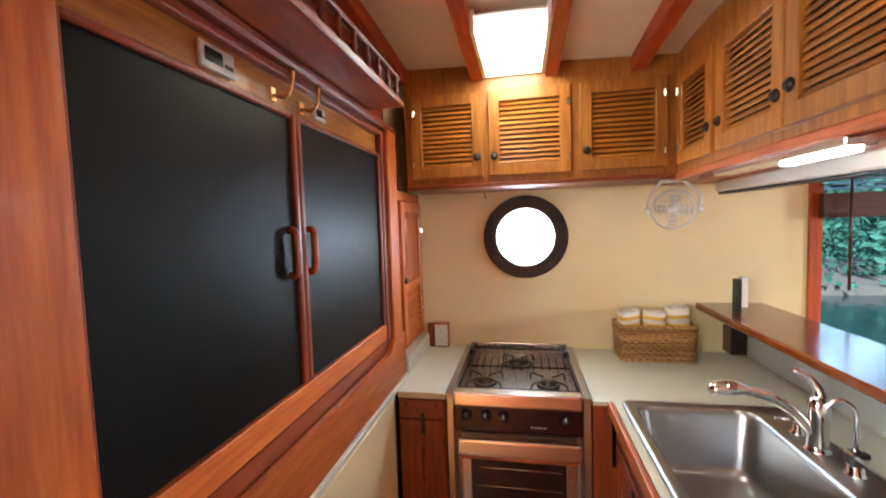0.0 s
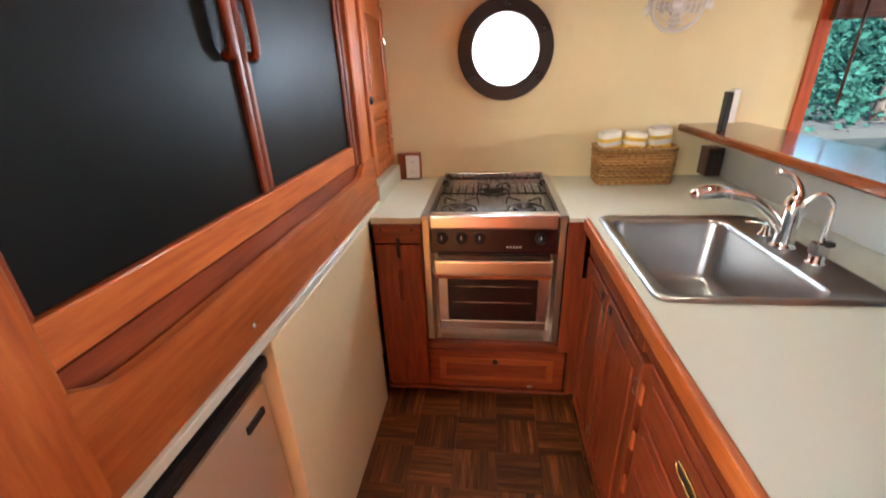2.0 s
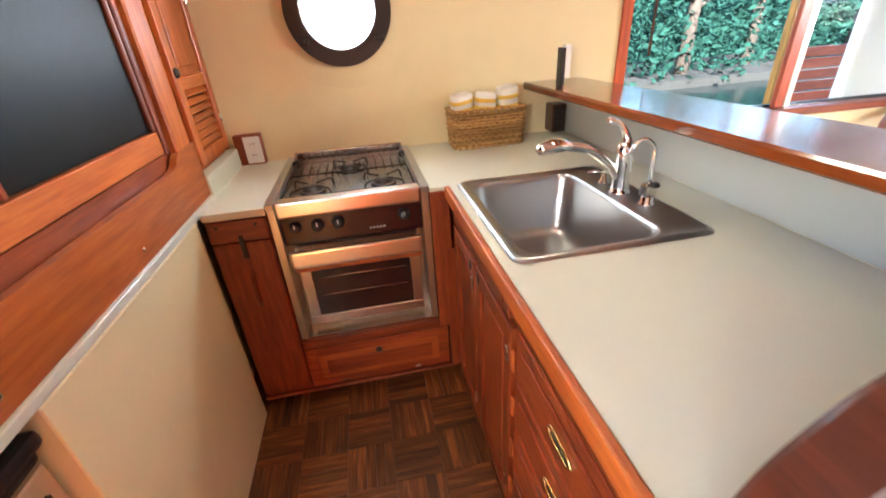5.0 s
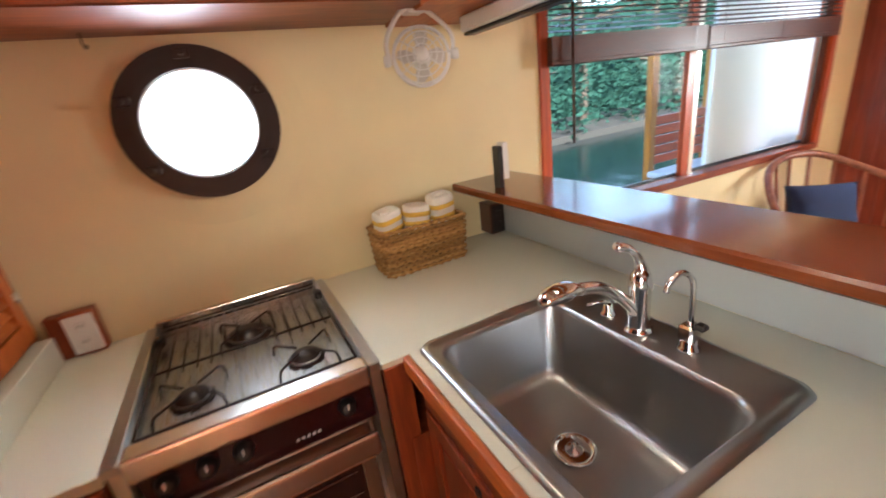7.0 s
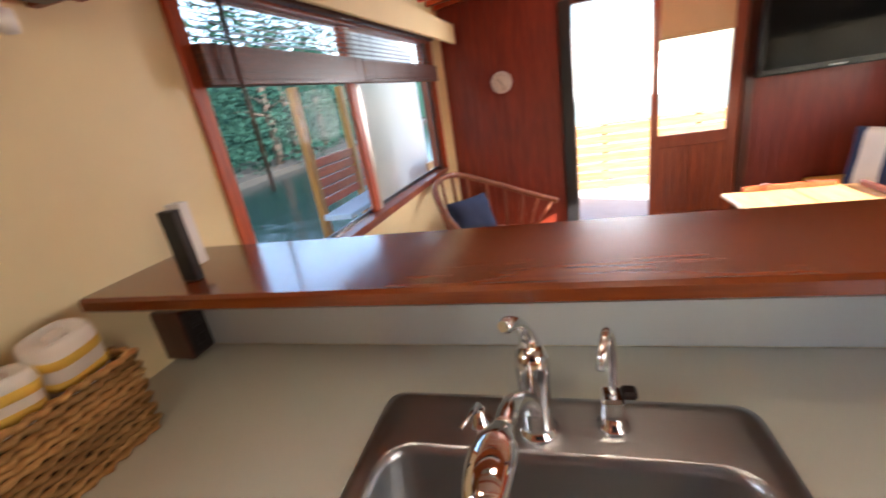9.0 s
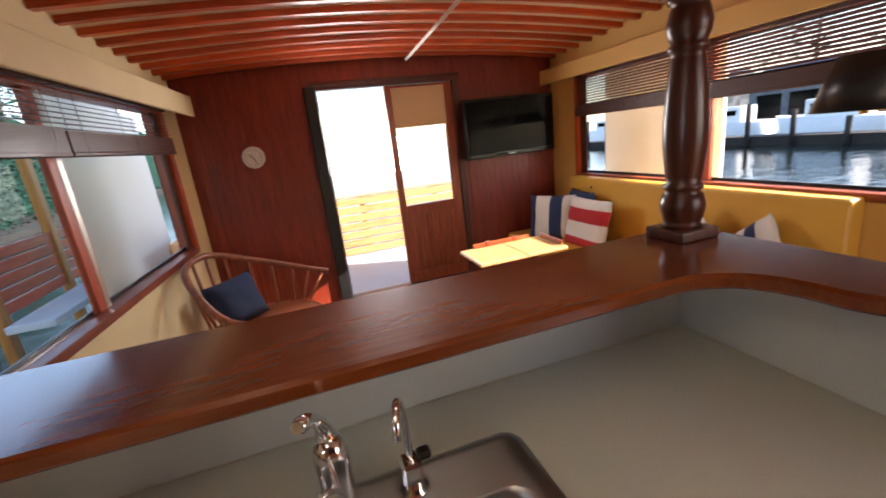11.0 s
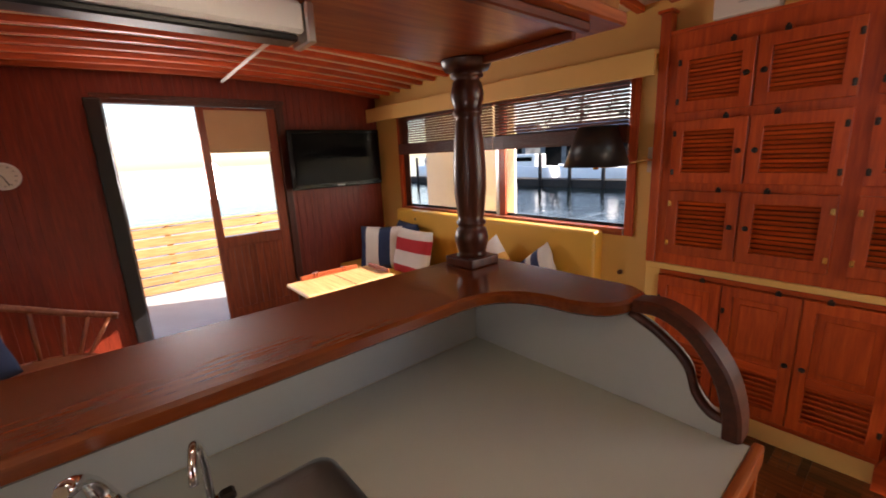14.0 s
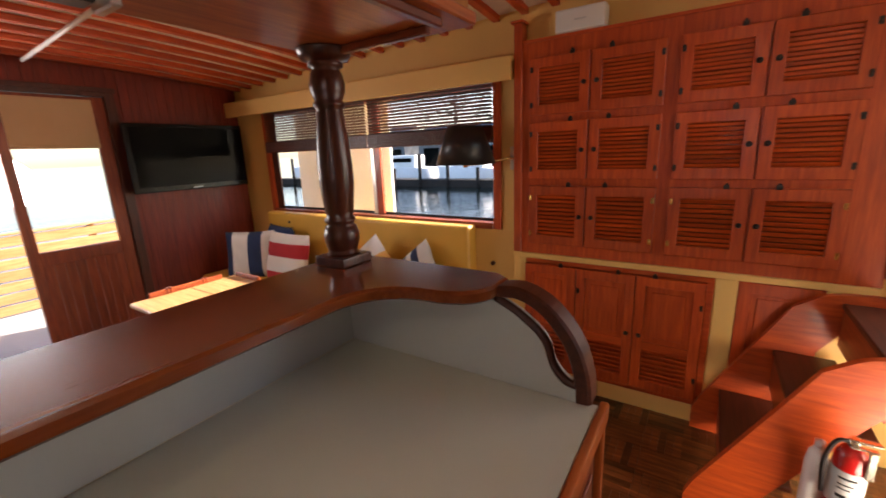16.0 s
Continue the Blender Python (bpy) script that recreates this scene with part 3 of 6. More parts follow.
for y, z, w, h in ((1.545, 1.958, 0.095, 0.05), (1.965, 1.955, 0.062, 0.038)):
    g = thing("gauge_panel", (-0.01, y, z), "small silver gauge plate with a dark display", "gauge", "gauges")
    part("plate", box(-0.012, -0.003, y - w / 2, y + w / 2, z - h / 2, z + h / 2, 0.002), M_LABEL, g)
    part("display", box(-0.003, -0.001, y - w * 0.38, y + w * 0.1, z - h * 0.22, z + h * 0.3), M_SCREEN, g, "dark display")
    for k in range(3):
        part("button", box(-0.003, 0.0, y + w * (0.18 + 0.09 * k), y + w * (0.23 + 0.09 * k), z - h * 0.2, z - h * 0.05), M_BLACK, g)
for y in (1.735, 1.865):
    hk = thing("brass_hook", (0, y, 1.95), "polished brass double coat hook", "hook", "coat hooks")
    part("plate", box(-0.012, -0.007, y - 0.011, y + 0.011, 1.93, 1.965, 0.002), M_BRASS, hk)
    part("prong", tube(arc([(-0.007, y, 1.945), (0.025, y, 1.94), (0.042, y, 1.965), (0.045, y, 2.005)], 5), [0.005] * 12 + [0.006, 0.007, 0.008, 0.007], 8), M_BRASS, hk)

sc = thing("side_locker", (0, 2.88, 1.0), "narrow teak locker door with a small louvre panel", "cupboard")
part("frame", put(put(put(box(-0.03, 0.0, 2.64, 2.685, 0.99, 1.78, 0.002), -0.03, 0.0, 3.06, 3.097, 0.99, 1.78, 0.002), -0.03, 0.0, 2.685, 3.06, 1.735, 1.78, 0.002), -0.03, 0.0, 2.685, 3.06, 0.99, 1.01, 0.002), M_GORG_Z, sc)
louvre_door(sc, FACE["E"](2.69, -0.004) @ Matrix.Translation((0, 1.015, 0)), 0.365, 0.715, 7, M_GORG_Z, M_GORG_Y, (0.025, 0.33), 0.353, 0.05, 0.27)
part("liner", box(-0.058, -0.031, 2.62, 3.097, 0.94, 1.785), M_GRED_Z, sc)

# cream panel and fridge under the cupboard
tagged(part("fridge_side_panel", box(-0.055, 0.045, 1.612, 2.395, 0.0, 0.905, 0.003), M_CREAM), "cream painted panel beside the fridge", "panel")
tagged(part("white_ledge", box(-0.055, 0.0453, 0.97, 2.62, 0.907, 0.929, 0.002), M_WHITE), "white ledge along the top of the cream panel", "ledge")
fr = thing("bar_fridge", (0.0, 1.26, 0.0), "small fridge with a bronze-toned steel door and black handle", "fridge")
part("body", box(-0.055, -0.03, 0.975, 1.605, 0.03, 0.895, 0.004), M_BLACK, fr)
d = part("door", box(-0.028, 0.012, 0.985, 1.598, 0.11, 0.805, 0.008, None, 2), M_FRIDGE, fr, "brushed bronze-toned steel door")
part("handle", put(box(-0.028, 0.012, 0.985, 1.602, 0.809, 0.88, 0.012, None, 2), 0.0, 0.034, 0.985, 1.602, 0.845, 0.878, 0.010, None, 2), M_BLACK, d, "full-width black grip")
part("badge", box(0.012, 0.015, 1.50, 1.57, 0.735, 0.757, 0.004), M_BLACK, d, "small dark badge")
part("kick", box(-0.029, 0.0, 0.985, 1.598, 0.03, 0.105, 0.004), M_BLACK, fr)

# ---- counters and stove ----
C = 0.915
lc = thing("narrow_cabinet", (0.14, 2.42, 0), "narrow mahogany cabinet beside the stove", "cabinet")
part("body", box(0.05, 0.252, 2.415, 3.09, 0.06, 0.885), M_GRED_Z, lc)
d = part("door", box(0.052, 0.25, 2.395, 2.413, 0.075, 0.80, 0.004), M_GRED_Z, lc, "plain mahogany door with figured grain")
part("handle", tube(arc([(0.155, 2.393, 0.68), (0.155, 2.365, 0.66), (0.155, 2.365, 0.56), (0.155, 2.393, 0.54)], 4), 0.006, 8), M_GRED_Z, d)
part("latch", box(0.147, 0.163, 2.386, 2.394, 0.74, 0.83, 0.002), M_BRONZE, d)
part("rail", box(0.052, 0.25, 2.393, 2.413, 0.805, 0.884, 0.003), M_GRED_X, lc)
for x in (0.085, 0.215):
    part("screw", lathe([(0, 0), (0.006, 0), (0.005, 0.002), (0, 0.002)], (x, 2.393, 0.865), 8, Matrix.Rotation(radians(90), 4, "X")), M_BRONZE, lc)
tagged(part("worktop_left", box(0.046, 0.254, 2.40, 3.067, 0.888, C, 0.001), M_WHITE), "white laminate worktop beside the stove", "worktop")
tagged(part("low_splashback", box(-0.03, 0.0457, 2.6205, 3.057, 0.9, 0.998, 0.002), M_WHITE), "low white upstand behind the worktop", "splashback")
dr = thing("stove_drawer", (0.55, 2.42, 0), "mahogany drawer unit with a raised panel below the stove", "drawer")
part("carcass", box(0.254, 0.872, 2.415, 3.09, 0.06, 0.318), M_GRED_X, dr)
part("top_rail", box(0.254, 0.872, 2.395, 2.414, 0.283, 0.318, 0.003), M_GRED_X, dr)
d = part("drawer_front", box(0.258, 0.868, 2.392, 2.413, 0.075, 0.278, 0.003), M_GRED_X, dr)
part("moulding", box(0.305, 0.82, 2.387, 2.3925, 0.115, 0.24, 0.003), M_GORG_X, d)
part("raised_panel", box(0.335, 0.79, 2.381, 2.3875, 0.14, 0.215, 0.004), M_GRED_X, d)
part("pull", lathe([(0, 0), (0.014, 0), (0.014, 0.006), (0.008, 0.009), (0, 0.009)], (0.56, 2.389, 0.225), 12, Matrix.Rotation(radians(90), 4, "X")), M_BRONZE, d)
for x in (0.40, 0.72):
    part("latch", box(x - 0.012, x + 0.012, 2.386, 2.392, 0.085, 0.093, 0.001), M_SILVER, d)
tagged(part("kick_trim", put(put(box(0.05, 0.90, 2.39, 2.41, 0.046, 0.06, 0.004), 0.05, 0.90, 2.44, 2.45, 0.0, 0.045), 0.93, 0.95, 1.19, 2.40, 0.0, 0.06), M_GRED_X), "dark recessed toe kick and mahogany bead", "trim", kind="structure")

st = thing("gas_stove", (0.54, 2.43, 0.33), "stainless gas stove with three burners and an oven", "stove")
SX0, SX1 = 0.256, 0.832
part("body", put(put(box(SX0 + 0.03, SX1 - 0.03, 2.50, 3.05, 0.33, 0.86), SX0, SX0 + 0.028, 2.41, 3.05, 0.325, 0.9, 0.002), SX1 - 0.028, SX1, 2.41, 3.05, 0.325, 0.9, 0.002), M_STEEL_Z, st)
tray = part("drip_tray", box(SX0 + 0.03, SX1 - 0.03, 2.46, 3.034, 0.865, 0.885), M_TRAY, st, "ribbed steel drip tray")
for k in range(13):
    rx = SX0 + 0.055 + k * 0.0385
    part("rib", box(rx - 0.009, rx + 0.009, 2.475, 3.02, 0.8848, 0.8885, 0.0015), M_TRAY, tray)
for x in (SX0 - 0.002, SX1 - 0.03):
    part("side_trim", box(x, x + 0.032, 2.40, 3.06, 0.901, 0.925, 0.003), M_STEEL, st)
part("back_rail", box(SX0 + 0.03, SX1 - 0.03, 3.035, 3.06, 0.87, 0.945, 0.003), M_STEEL_X, st)
part("front_rail", box(SX0 + 0.03, SX1 - 0.03, 2.40, 2.458, 0.865, 0.924, 0.008, None, 2), M_STEEL_X, st)
part("control_panel", box(SX0 + 0.029, SX1 - 0.029, 2.435, 2.46, 0.745, 0.863, 0.003), M_PANEL, st, "maroon enamel control panel")
for x in (0.335, 0.415, 0.49, 0.735):
    k = part("knob", lathe([(0, 0), (0.024, 0), (0.022, 0.006), (0.019, 0.022), (0.015, 0.026), (0, 0.026)], (x, 2.435, 0.815), 18, Matrix.Rotation(radians(90), 4, "X")), M_BLACK, st, "black control knob")
    part("pointer", box(x - 0.002, x + 0.002, 2.407, 2.409, 0.818, 0.834), M_PLASTIC, k)
for x in range(5):
    part("marking", box(0.60 + x * 0.013, 0.608 + x * 0.013, 2.4335, 2.435, 0.772, 0.778), M_LABEL, st)
part("oven_door", put(put(put(put(box(SX0 + 0.05, SX1 - 0.05, 2.445, 2.50, 0.36, 0.405, 0.004), SX0 + 0.05, SX0 + 0.094, 2.445, 2.50, 0.405, 0.66, 0.003), SX1 - 0.094, SX1 - 0.05, 2.445, 2.50, 0.405, 0.66, 0.003), SX0 + 0.05, SX1 - 0.05, 2.445, 2.50, 0.66, 0.735, 0.004), SX0 + 0.06, SX1 - 0.06, 2.49, 2.499, 0.40, 0.70), M_STEEL_X, st)
part("oven_window", box(SX0 + 0.092, SX1 - 0.092, 2.452, 2.462, 0.403, 0.662, 0.002), M_OVGLASS, st, "dark oven window")
for z in (0.50, 0.58):
    part("oven_rack", tube([(SX0 + 0.11, 2.4505, z), (SX1 - 0.11, 2.4505, z)], 0.0022, 6), M_STEEL_X, st)
part("oven_handle", put(box(SX0 + 0.04, SX1 - 0.04, 2.385, 2.40, 0.665, 0.735, 0.012, None, 3), SX0 + 0.05, SX0 + 0.07, 2.40, 2.446, 0.69, 0.72, 0.003), M_STEEL_X, st)
part("wood_strip", box(SX0 + 0.045, SX1 - 0.045, 2.41, 2.444, 0.635, 0.658, 0.006), M_GORG_X, st, "wooden strip below the door handle")
part("base_shelf", box(SX0 + 0.03, SX1 - 0.03, 2.415, 2.52, 0.319, 0.328), M_STEEL_X, st)
for bx, by, br in ((0.545, 2.86, 0.055), (0.40, 2.60, 0.04), (0.68, 2.60, 0.04)):
    b = part("burner", lathe([(br * 1.3, 0.0), (br * 1.3, 0.004), (br, 0.006), (br, 0.016), (br * 0.8, 0.016), (br * 0.78, 0.022), (0, 0.024)], (bx, by, 0.885), 20), M_BRONZE, st, "burner with a black cap")
    part("burner_ring", lathe([(br * 1.02, 0.006), (br * 1.06, 0.012), (br * 0.98, 0.014), (br * 0.98, 0.006)], (bx, by, 0.885), 20), M_STEEL, b)
for x in [0.31 + 0.035 * i for i in range(14)]:
    if abs(x - 0.545) > 0.02:
        y0, y1 = (2.78, 3.02) if abs(x - 0.545) < 0.09 else (2.70, 3.02)
        part("grate_bar", tube([(x, y0, 0.92), (x, y1, 0.92)], 0.003, 6), M_BRONZE, st)
for bx, by in ((0.40, 2.60), (0.68, 2.60), (0.545, 2.86)):
    for k in range(4):
        a = math.pi / 4 + k * math.pi / 2
        p = [(bx + math.cos(a) * r, by + math.sin(a) * r, z) for r, z in ((0.025, 0.918), (0.07, 0.918), (0.10, 0.916), (0.11, 0.887))]
        part("grate_finger", tube(arc(p, 3), 0.0035, 6), M_BRONZE, st)
for y in (2.47, 2.74, 3.02):
    part("grate_rail", tube([(0.30, y, 0.917), (0.79, y, 0.917)], 0.004, 6), M_BRONZE, st)
for x in (0.30, 0.79):
    part("grate_rail", tube([(x, 2.47, 0.917), (x, 3.02, 0.917)], 0.004, 6), M_BRONZE, st)
    part("pot_clamp", box(x - 0.014, x + 0.014, 2.93, 2.965, 0.90, 0.93, 0.006), M_BLACK, st)

# sink cabinets: face towards the passage
CX, CY0, SPX = 0.91, 1.18, 1.67
sc1 = thing("sink_cabinet", (1.2, 1.9, 0), "mahogany sink cabinet with panelled doors", "cabinet")


def panel_door(parent, m, w, h, material, stile=0.05):
    bm = bmesh.new()
    frame_ring(bm, w, h, stile, 0.02, m)
    door = part("door", bm, material, parent)
    bm = put(bmesh.new(), stile, w - stile, stile, h - stile, 0.001, 0.009, 0, m)
    part("panel", put(bm, stile + 0.02, w - stile - 0.02, stile + 0.02, h - stile - 0.02, 0.009, 0.015, 0.004, m), material, door)
    return door


mW = FACE["W"](2.40, CX + 0.03)
part("carcass", box(CX + 0.032, SPX, CY0 + 0.012, 2.415, 0.06, 0.66), M_GRED_Z, sc1)
part("back_carcass", box(0.876, SPX, 2.417, 3.09, 0.06, 0.66), M_GRED_Z, sc1)
part("face_frame", box(CX + 0.014, CX + 0.031, CY0 + 0.002, 2.395, 0.06, 0.885), M_GRED_Y, sc1)
part("side_stile", box(0.834, 0.905, 2.42, 2.436, 0.285, 0.90, 0.003), M_GRED_Z, sc1)
m0 = FACE["W"](2.36, CX + 0.014)
for u, w in ((0.0, 0.29), (0.30, 0.32)):
    d = panel_door(sc1, m0 @ Matrix.Translation((u, 0.085, 0)), w, 0.70, M_GRED_Z)
    part("latch", box(CX - 0.012, CX - 0.006, 2.36 - u - 0.05 - (0.21 if u == 0 else 0.0), 2.36 - u - 0.03 - (0.21 if u == 0 else 0.0), 0.745, 0.77, 0.002), M_BRONZE, d, "small dark cupboard latch")
    for z in (0.18, 0.68):
        part("hinge", box(CX - 0.012, CX - 0.005, 2.36 - u - w + 0.006, 2.36 - u - w + 0.022, z, z + 0.045, 0.002), M_SILVER, d)
part("tilt_front", put(box(CX - 0.004, CX + 0.012, 1.76, 2.36, 0.80, 0.878, 0.003), CX - 0.008, CX - 0.004, 1.80, 2.32, 0.815, 0.865, 0.003), M_GRED_Y, sc1)
du = thing("drawer_stack", (1.0, 1.45, 0), "mahogany drawer stack with brass recessed pulls", "drawer")
dz = [(0.195, 0.343), (0.353, 0.501), (0.511, 0.659), (0.669, 0.817)]
for k, (a, b) in enumerate(dz):
    d = part("drawer_front", put(box(CX - 0.006, CX + 0.012, CY0 + 0.03, 1.70, a, b, 0.004), CX - 0.011, CX - 0.006, CY0 + 0.065, 1.665, a + 0.03, b - 0.03, 0.004), M_GRED_Y, du)
    if b - a > 0.1:
        yc, zc = 1.456, (a + b) / 2
        bm = tube(arc([(CX - 0.013, yc - 0.045, zc), (CX - 0.014, yc - 0.03, zc + 0.012), (CX - 0.014, yc, zc + 0.013), (CX - 0.014, yc + 0.03, zc + 0.012), (CX - 0.013, yc + 0.045, zc), (CX - 0.014, yc + 0.03, zc - 0.012), (CX - 0.014, yc, zc - 0.013), (CX - 0.014, yc - 0.03, zc - 0.012), (CX - 0.013, yc - 0.045, zc)], 4), 0.0035, 6)
        p = part("pull", bm, M_BRASS, d, "oval brass flush pull")
        part("cup", box(CX - 0.0125, CX - 0.010, yc - 0.034, yc + 0.034, zc - 0.010, zc + 0.010, 0.001), M_BRONZE, p)
part("false_front", put(box(CX - 0.006, CX + 0.012, CY0 + 0.03, 1.70, 0.826, 0.882, 0.004), CX - 0.011, CX - 0.006, CY0 + 0.065, 1.665, 0.84, 0.868, 0.003), M_GRED_Y, du)
part("base_board", box(CX - 0.004, CX + 0.012, CY0 + 0.03, 1.70, 0.075, 0.186, 0.004), M_GRED_Y, du)
for z in (0.22, 0.38, 0.54, 0.69):
    part("turn_button", box(CX - 0.014, CX - 0.006, 1.695, 1.713, z, z + 0.06, 0.003), M_GORG_Z, du)
part("corner_block", box(CX - 0.02, CX + 0.013, CY0 + 0.0, CY0 + 0.028, 0.06, 0.884, 0.004), M_GORG_Z, du)

# worktop with a cut-out for the sink
KX0, KX1, KY0, KY1 = 0.936, 1.492, 1.808, 2.438
slit = 2.0
bm = slab([(0.909, CY0), (SPX - 0.009, CY0), (SPX - 0.009, 3.097), (SX1 + 0.004, 3.097), (SX1 + 0.004, 2.425), (0.909, 2.425), (0.909, slit + 0.0004), (KX0 + 0.02, slit + 0.0004), (KX0 + 0.02, KY1 - 0.02),
           (KX1 - 0.02, KY1 - 0.02), (KX1 - 0.02, KY0 + 0.02), (KX0 + 0.02, KY0 + 0.02), (KX0 + 0.02, slit), (0.909, slit)], 0.887, C)
tagged(part("worktop", bm, M_WHITE), "white laminate galley worktop round the sink", "worktop")
tagged(part("worktop_edge", box(0.888, 0.908, CY0 - 0.02, 2.42, 0.872, C + 0.004, 0.006, None, 2), M_GORG_Y), "varnished teak edging along the worktop", "trim")


# the stove bank stands a little further back than the passage cabinets
for name in ("narrow_cabinet", "worktop_left", "stove_drawer", "kick_trim", "gas_stove"):
    bpy.data.objects[name].location.y += 0.03


def rounded(x0, x1, y0, y1, r, n=6):
    pts = []
    for cx, cy, a0 in ((x1 - r, y1 - r, 0), (x0 + r, y1 - r, 90), (x0 + r, y0 + r, 180), (x1 - r, y0 + r, 270)):
        for k in range(n + 1):
            a = radians(a0 + 90 * k / n)
            pts.append((cx + r * math.cos(a), cy + r * math.sin(a)))
    return pts


def loft(loops, bm=None, cap_end=True):
    """Join loops of equal length into one skin."""
    bm = bm or bmesh.new()
    rows = [[bm.verts.new(p) for p in loop] for loop in loops]
    n = len(rows[0])
    for a, b in zip(rows, rows[1:]):
        for i in range(n):
            f = bm.faces.new((a[i], a[(i + 1) % n], b[(i + 1) % n], b[i]))
            f.smooth = True
    if cap_end:
        bm.faces.new(rows[-1])
    return bm


sink = thing("kitchen_sink", (1.2, 2.14, 0.9), "stainless steel drop-in sink with a deep bowl", "sink")
BX0, BX1, BYS, BYN = KX0 + 0.04, KX1 - 0.125, KY0 + 0.035, KY1 - 0.035
prof = [((KX0, KX1, KY0, KY1), 0.035, 0.002), ((KX0 + 0.006, KX1 - 0.006, KY0 + 0.006, KY1 - 0.006), 0.032, 0.010), ((KX0 + 0.018, KX1 - 0.018, KY0 + 0.018, KY1 - 0.018), 0.03, 0.011), ((KX0 + 0.024, KX1 - 0.024, KY0 + 0.024, KY1 - 0.024), 0.03, 0.005),
        ((BX0 - 0.006, BX1 + 0.006, BYS - 0.006, BYN + 0.006), 0.06, 0.005), ((BX0, BX1, BYS, BYN), 0.058, 0.001), ((BX0 + 0.006, BX1 - 0.006, BYS + 0.006, BYN - 0.006), 0.055, -0.015), ((BX0 + 0.02, BX1 - 0.02, BYS + 0.02, BYN - 0.02), 0.055, -0.195), ((BX0 + 0.03, BX1 - 0.03, BYS + 0.03, BYN - 0.03), 0.055, -0.217), ((BX0 + 0.055, BX1 - 0.055, BYS + 0.055, BYN - 0.055), 0.045, -0.229), ((1.13, 1.24, 2.08, 2.19), 0.05, -0.235)]
part("bowl", loft([[(x, y, C + dz_) for x, y in rounded(*b, r)] for b, r, dz_ in prof]), M_STEEL, sink)
dn = part("drain", lathe([(0.052, 0.0), (0.056, 0.003), (0.045, 0.005), (0.036, -0.004), (0.03, -0.006), (0, -0.006)], (1.185, 2.135, C - 0.233), 24), M_CHROME, sink, "chrome basket drain")
part("strainer", lathe([(0.024, -0.005), (0.02, 0.004), (0.008, 0.006), (0.006, 0.018), (0, 0.02)], (1.185, 2.135, C - 0.233), 16), M_CHROME, dn)

tap = thing("mixer_tap", (1.42, 2.12, C + 0.005), "chrome kitchen mixer tap with a pull-out spray head", "tap")
TX, TY, TZ = 1.415, 2.148, C + 0.006
part("base", lathe([(0.034, 0), (0.034, 0.006), (0.028, 0.010), (0.027, 0.02), (0.025, 0.05), (0.026, 0.10), (0.028, 0.125), (0.024, 0.15), (0.014, 0.165), (0, 0.168)], (TX, TY, TZ), 24), M_CHROME, tap)
part("spout", tube(arc([(TX - 0.01, TY, TZ + 0.05), (TX - 0.05, TY + 0.01, TZ + 0.10), (TX - 0.11, TY + 0.02, TZ + 0.145), (TX - 0.17, TY + 0.026, TZ + 0.16)], 7), 0.015, 14), M_CHROME, tap)
part("spray_head", tube(arc([(TX - 0.165, TY + 0.026, TZ + 0.16), (TX - 0.20, TY + 0.03, TZ + 0.166), (TX - 0.245, TY + 0.034, TZ + 0.163), (TX - 0.275, TY + 0.036, TZ + 0.152)], 6), [0.016, 0.017, 0.018, 0.02, 0.022, 0.024, 0.026, 0.027, 0.028, 0.028, 0.028, 0.027, 0.026, 0.025, 0.024, 0.023, 0.020, 0.016, 0.010], 16, None, 0.8), M_CHROME, tap)
part("lever", tube(arc([(TX + 0.005, TY, TZ + 0.15), (TX + 0.0, TY + 0.005, TZ + 0.185), (TX - 0.02, TY + 0.015, TZ + 0.215), (TX - 0.055, TY + 0.03, TZ + 0.23)], 5), [0.02, 0.019, 0.017, 0.015, 0.013, 0.012, 0.011, 0.010, 0.009, 0.009, 0.009, 0.010, 0.011, 0.012, 0.012, 0.008], 12), M_CHROME, tap)
ft = thing("filter_tap", (1.43, 2.02, C + 0.005), "small chrome filter tap with a hooked spout", "tap")
FX, FY = 1.43, 2.03
part("base", put(lathe([(0.024, 0), (0.024, 0.006), (0.018, 0.01), (0.018, 0.025), (0.012, 0.03), (0, 0.03)], (FX, FY, TZ), 18), FX - 0.02, FX + 0.02, FY - 0.016, FY + 0.018, TZ + 0.025, TZ + 0.065, 0.005), M_CHROME, ft)
part("lever", box(FX - 0.012, FX + 0.012, FY - 0.035, FY - 0.012, TZ + 0.06, TZ + 0.075, 0.004), M_BRONZE, ft)
part("spout", tube(arc([(FX, FY, TZ + 0.06), (FX, FY, TZ + 0.14), (FX - 0.004, FY + 0.004, TZ + 0.175), (FX - 0.03, FY + 0.012, TZ + 0.195), (FX - 0.055, FY + 0.02, TZ + 0.175), (FX - 0.06, FY + 0.022, TZ + 0.155)], 5), 0.0065, 10), M_CHROME, ft)
sd = thing("soap_dispenser", (1.42, 2.24, C + 0.005), "small chrome soap pump on the sink deck", "dispenser")
part("base", lathe([(0.022, 0), (0.022, 0.005), (0.014, 0.012), (0.012, 0.03), (0.008, 0.034), (0, 0.034)], (1.42, 2.245, TZ), 16), M_CHROME, sd)
part("nozzle", tube([(1.42, 2.245, TZ + 0.038), (1.395, 2.255, TZ + 0.04), (1.365, 2.265, TZ + 0.038)], [0.008, 0.005, 0.004], 8), M_CHROME, sd)

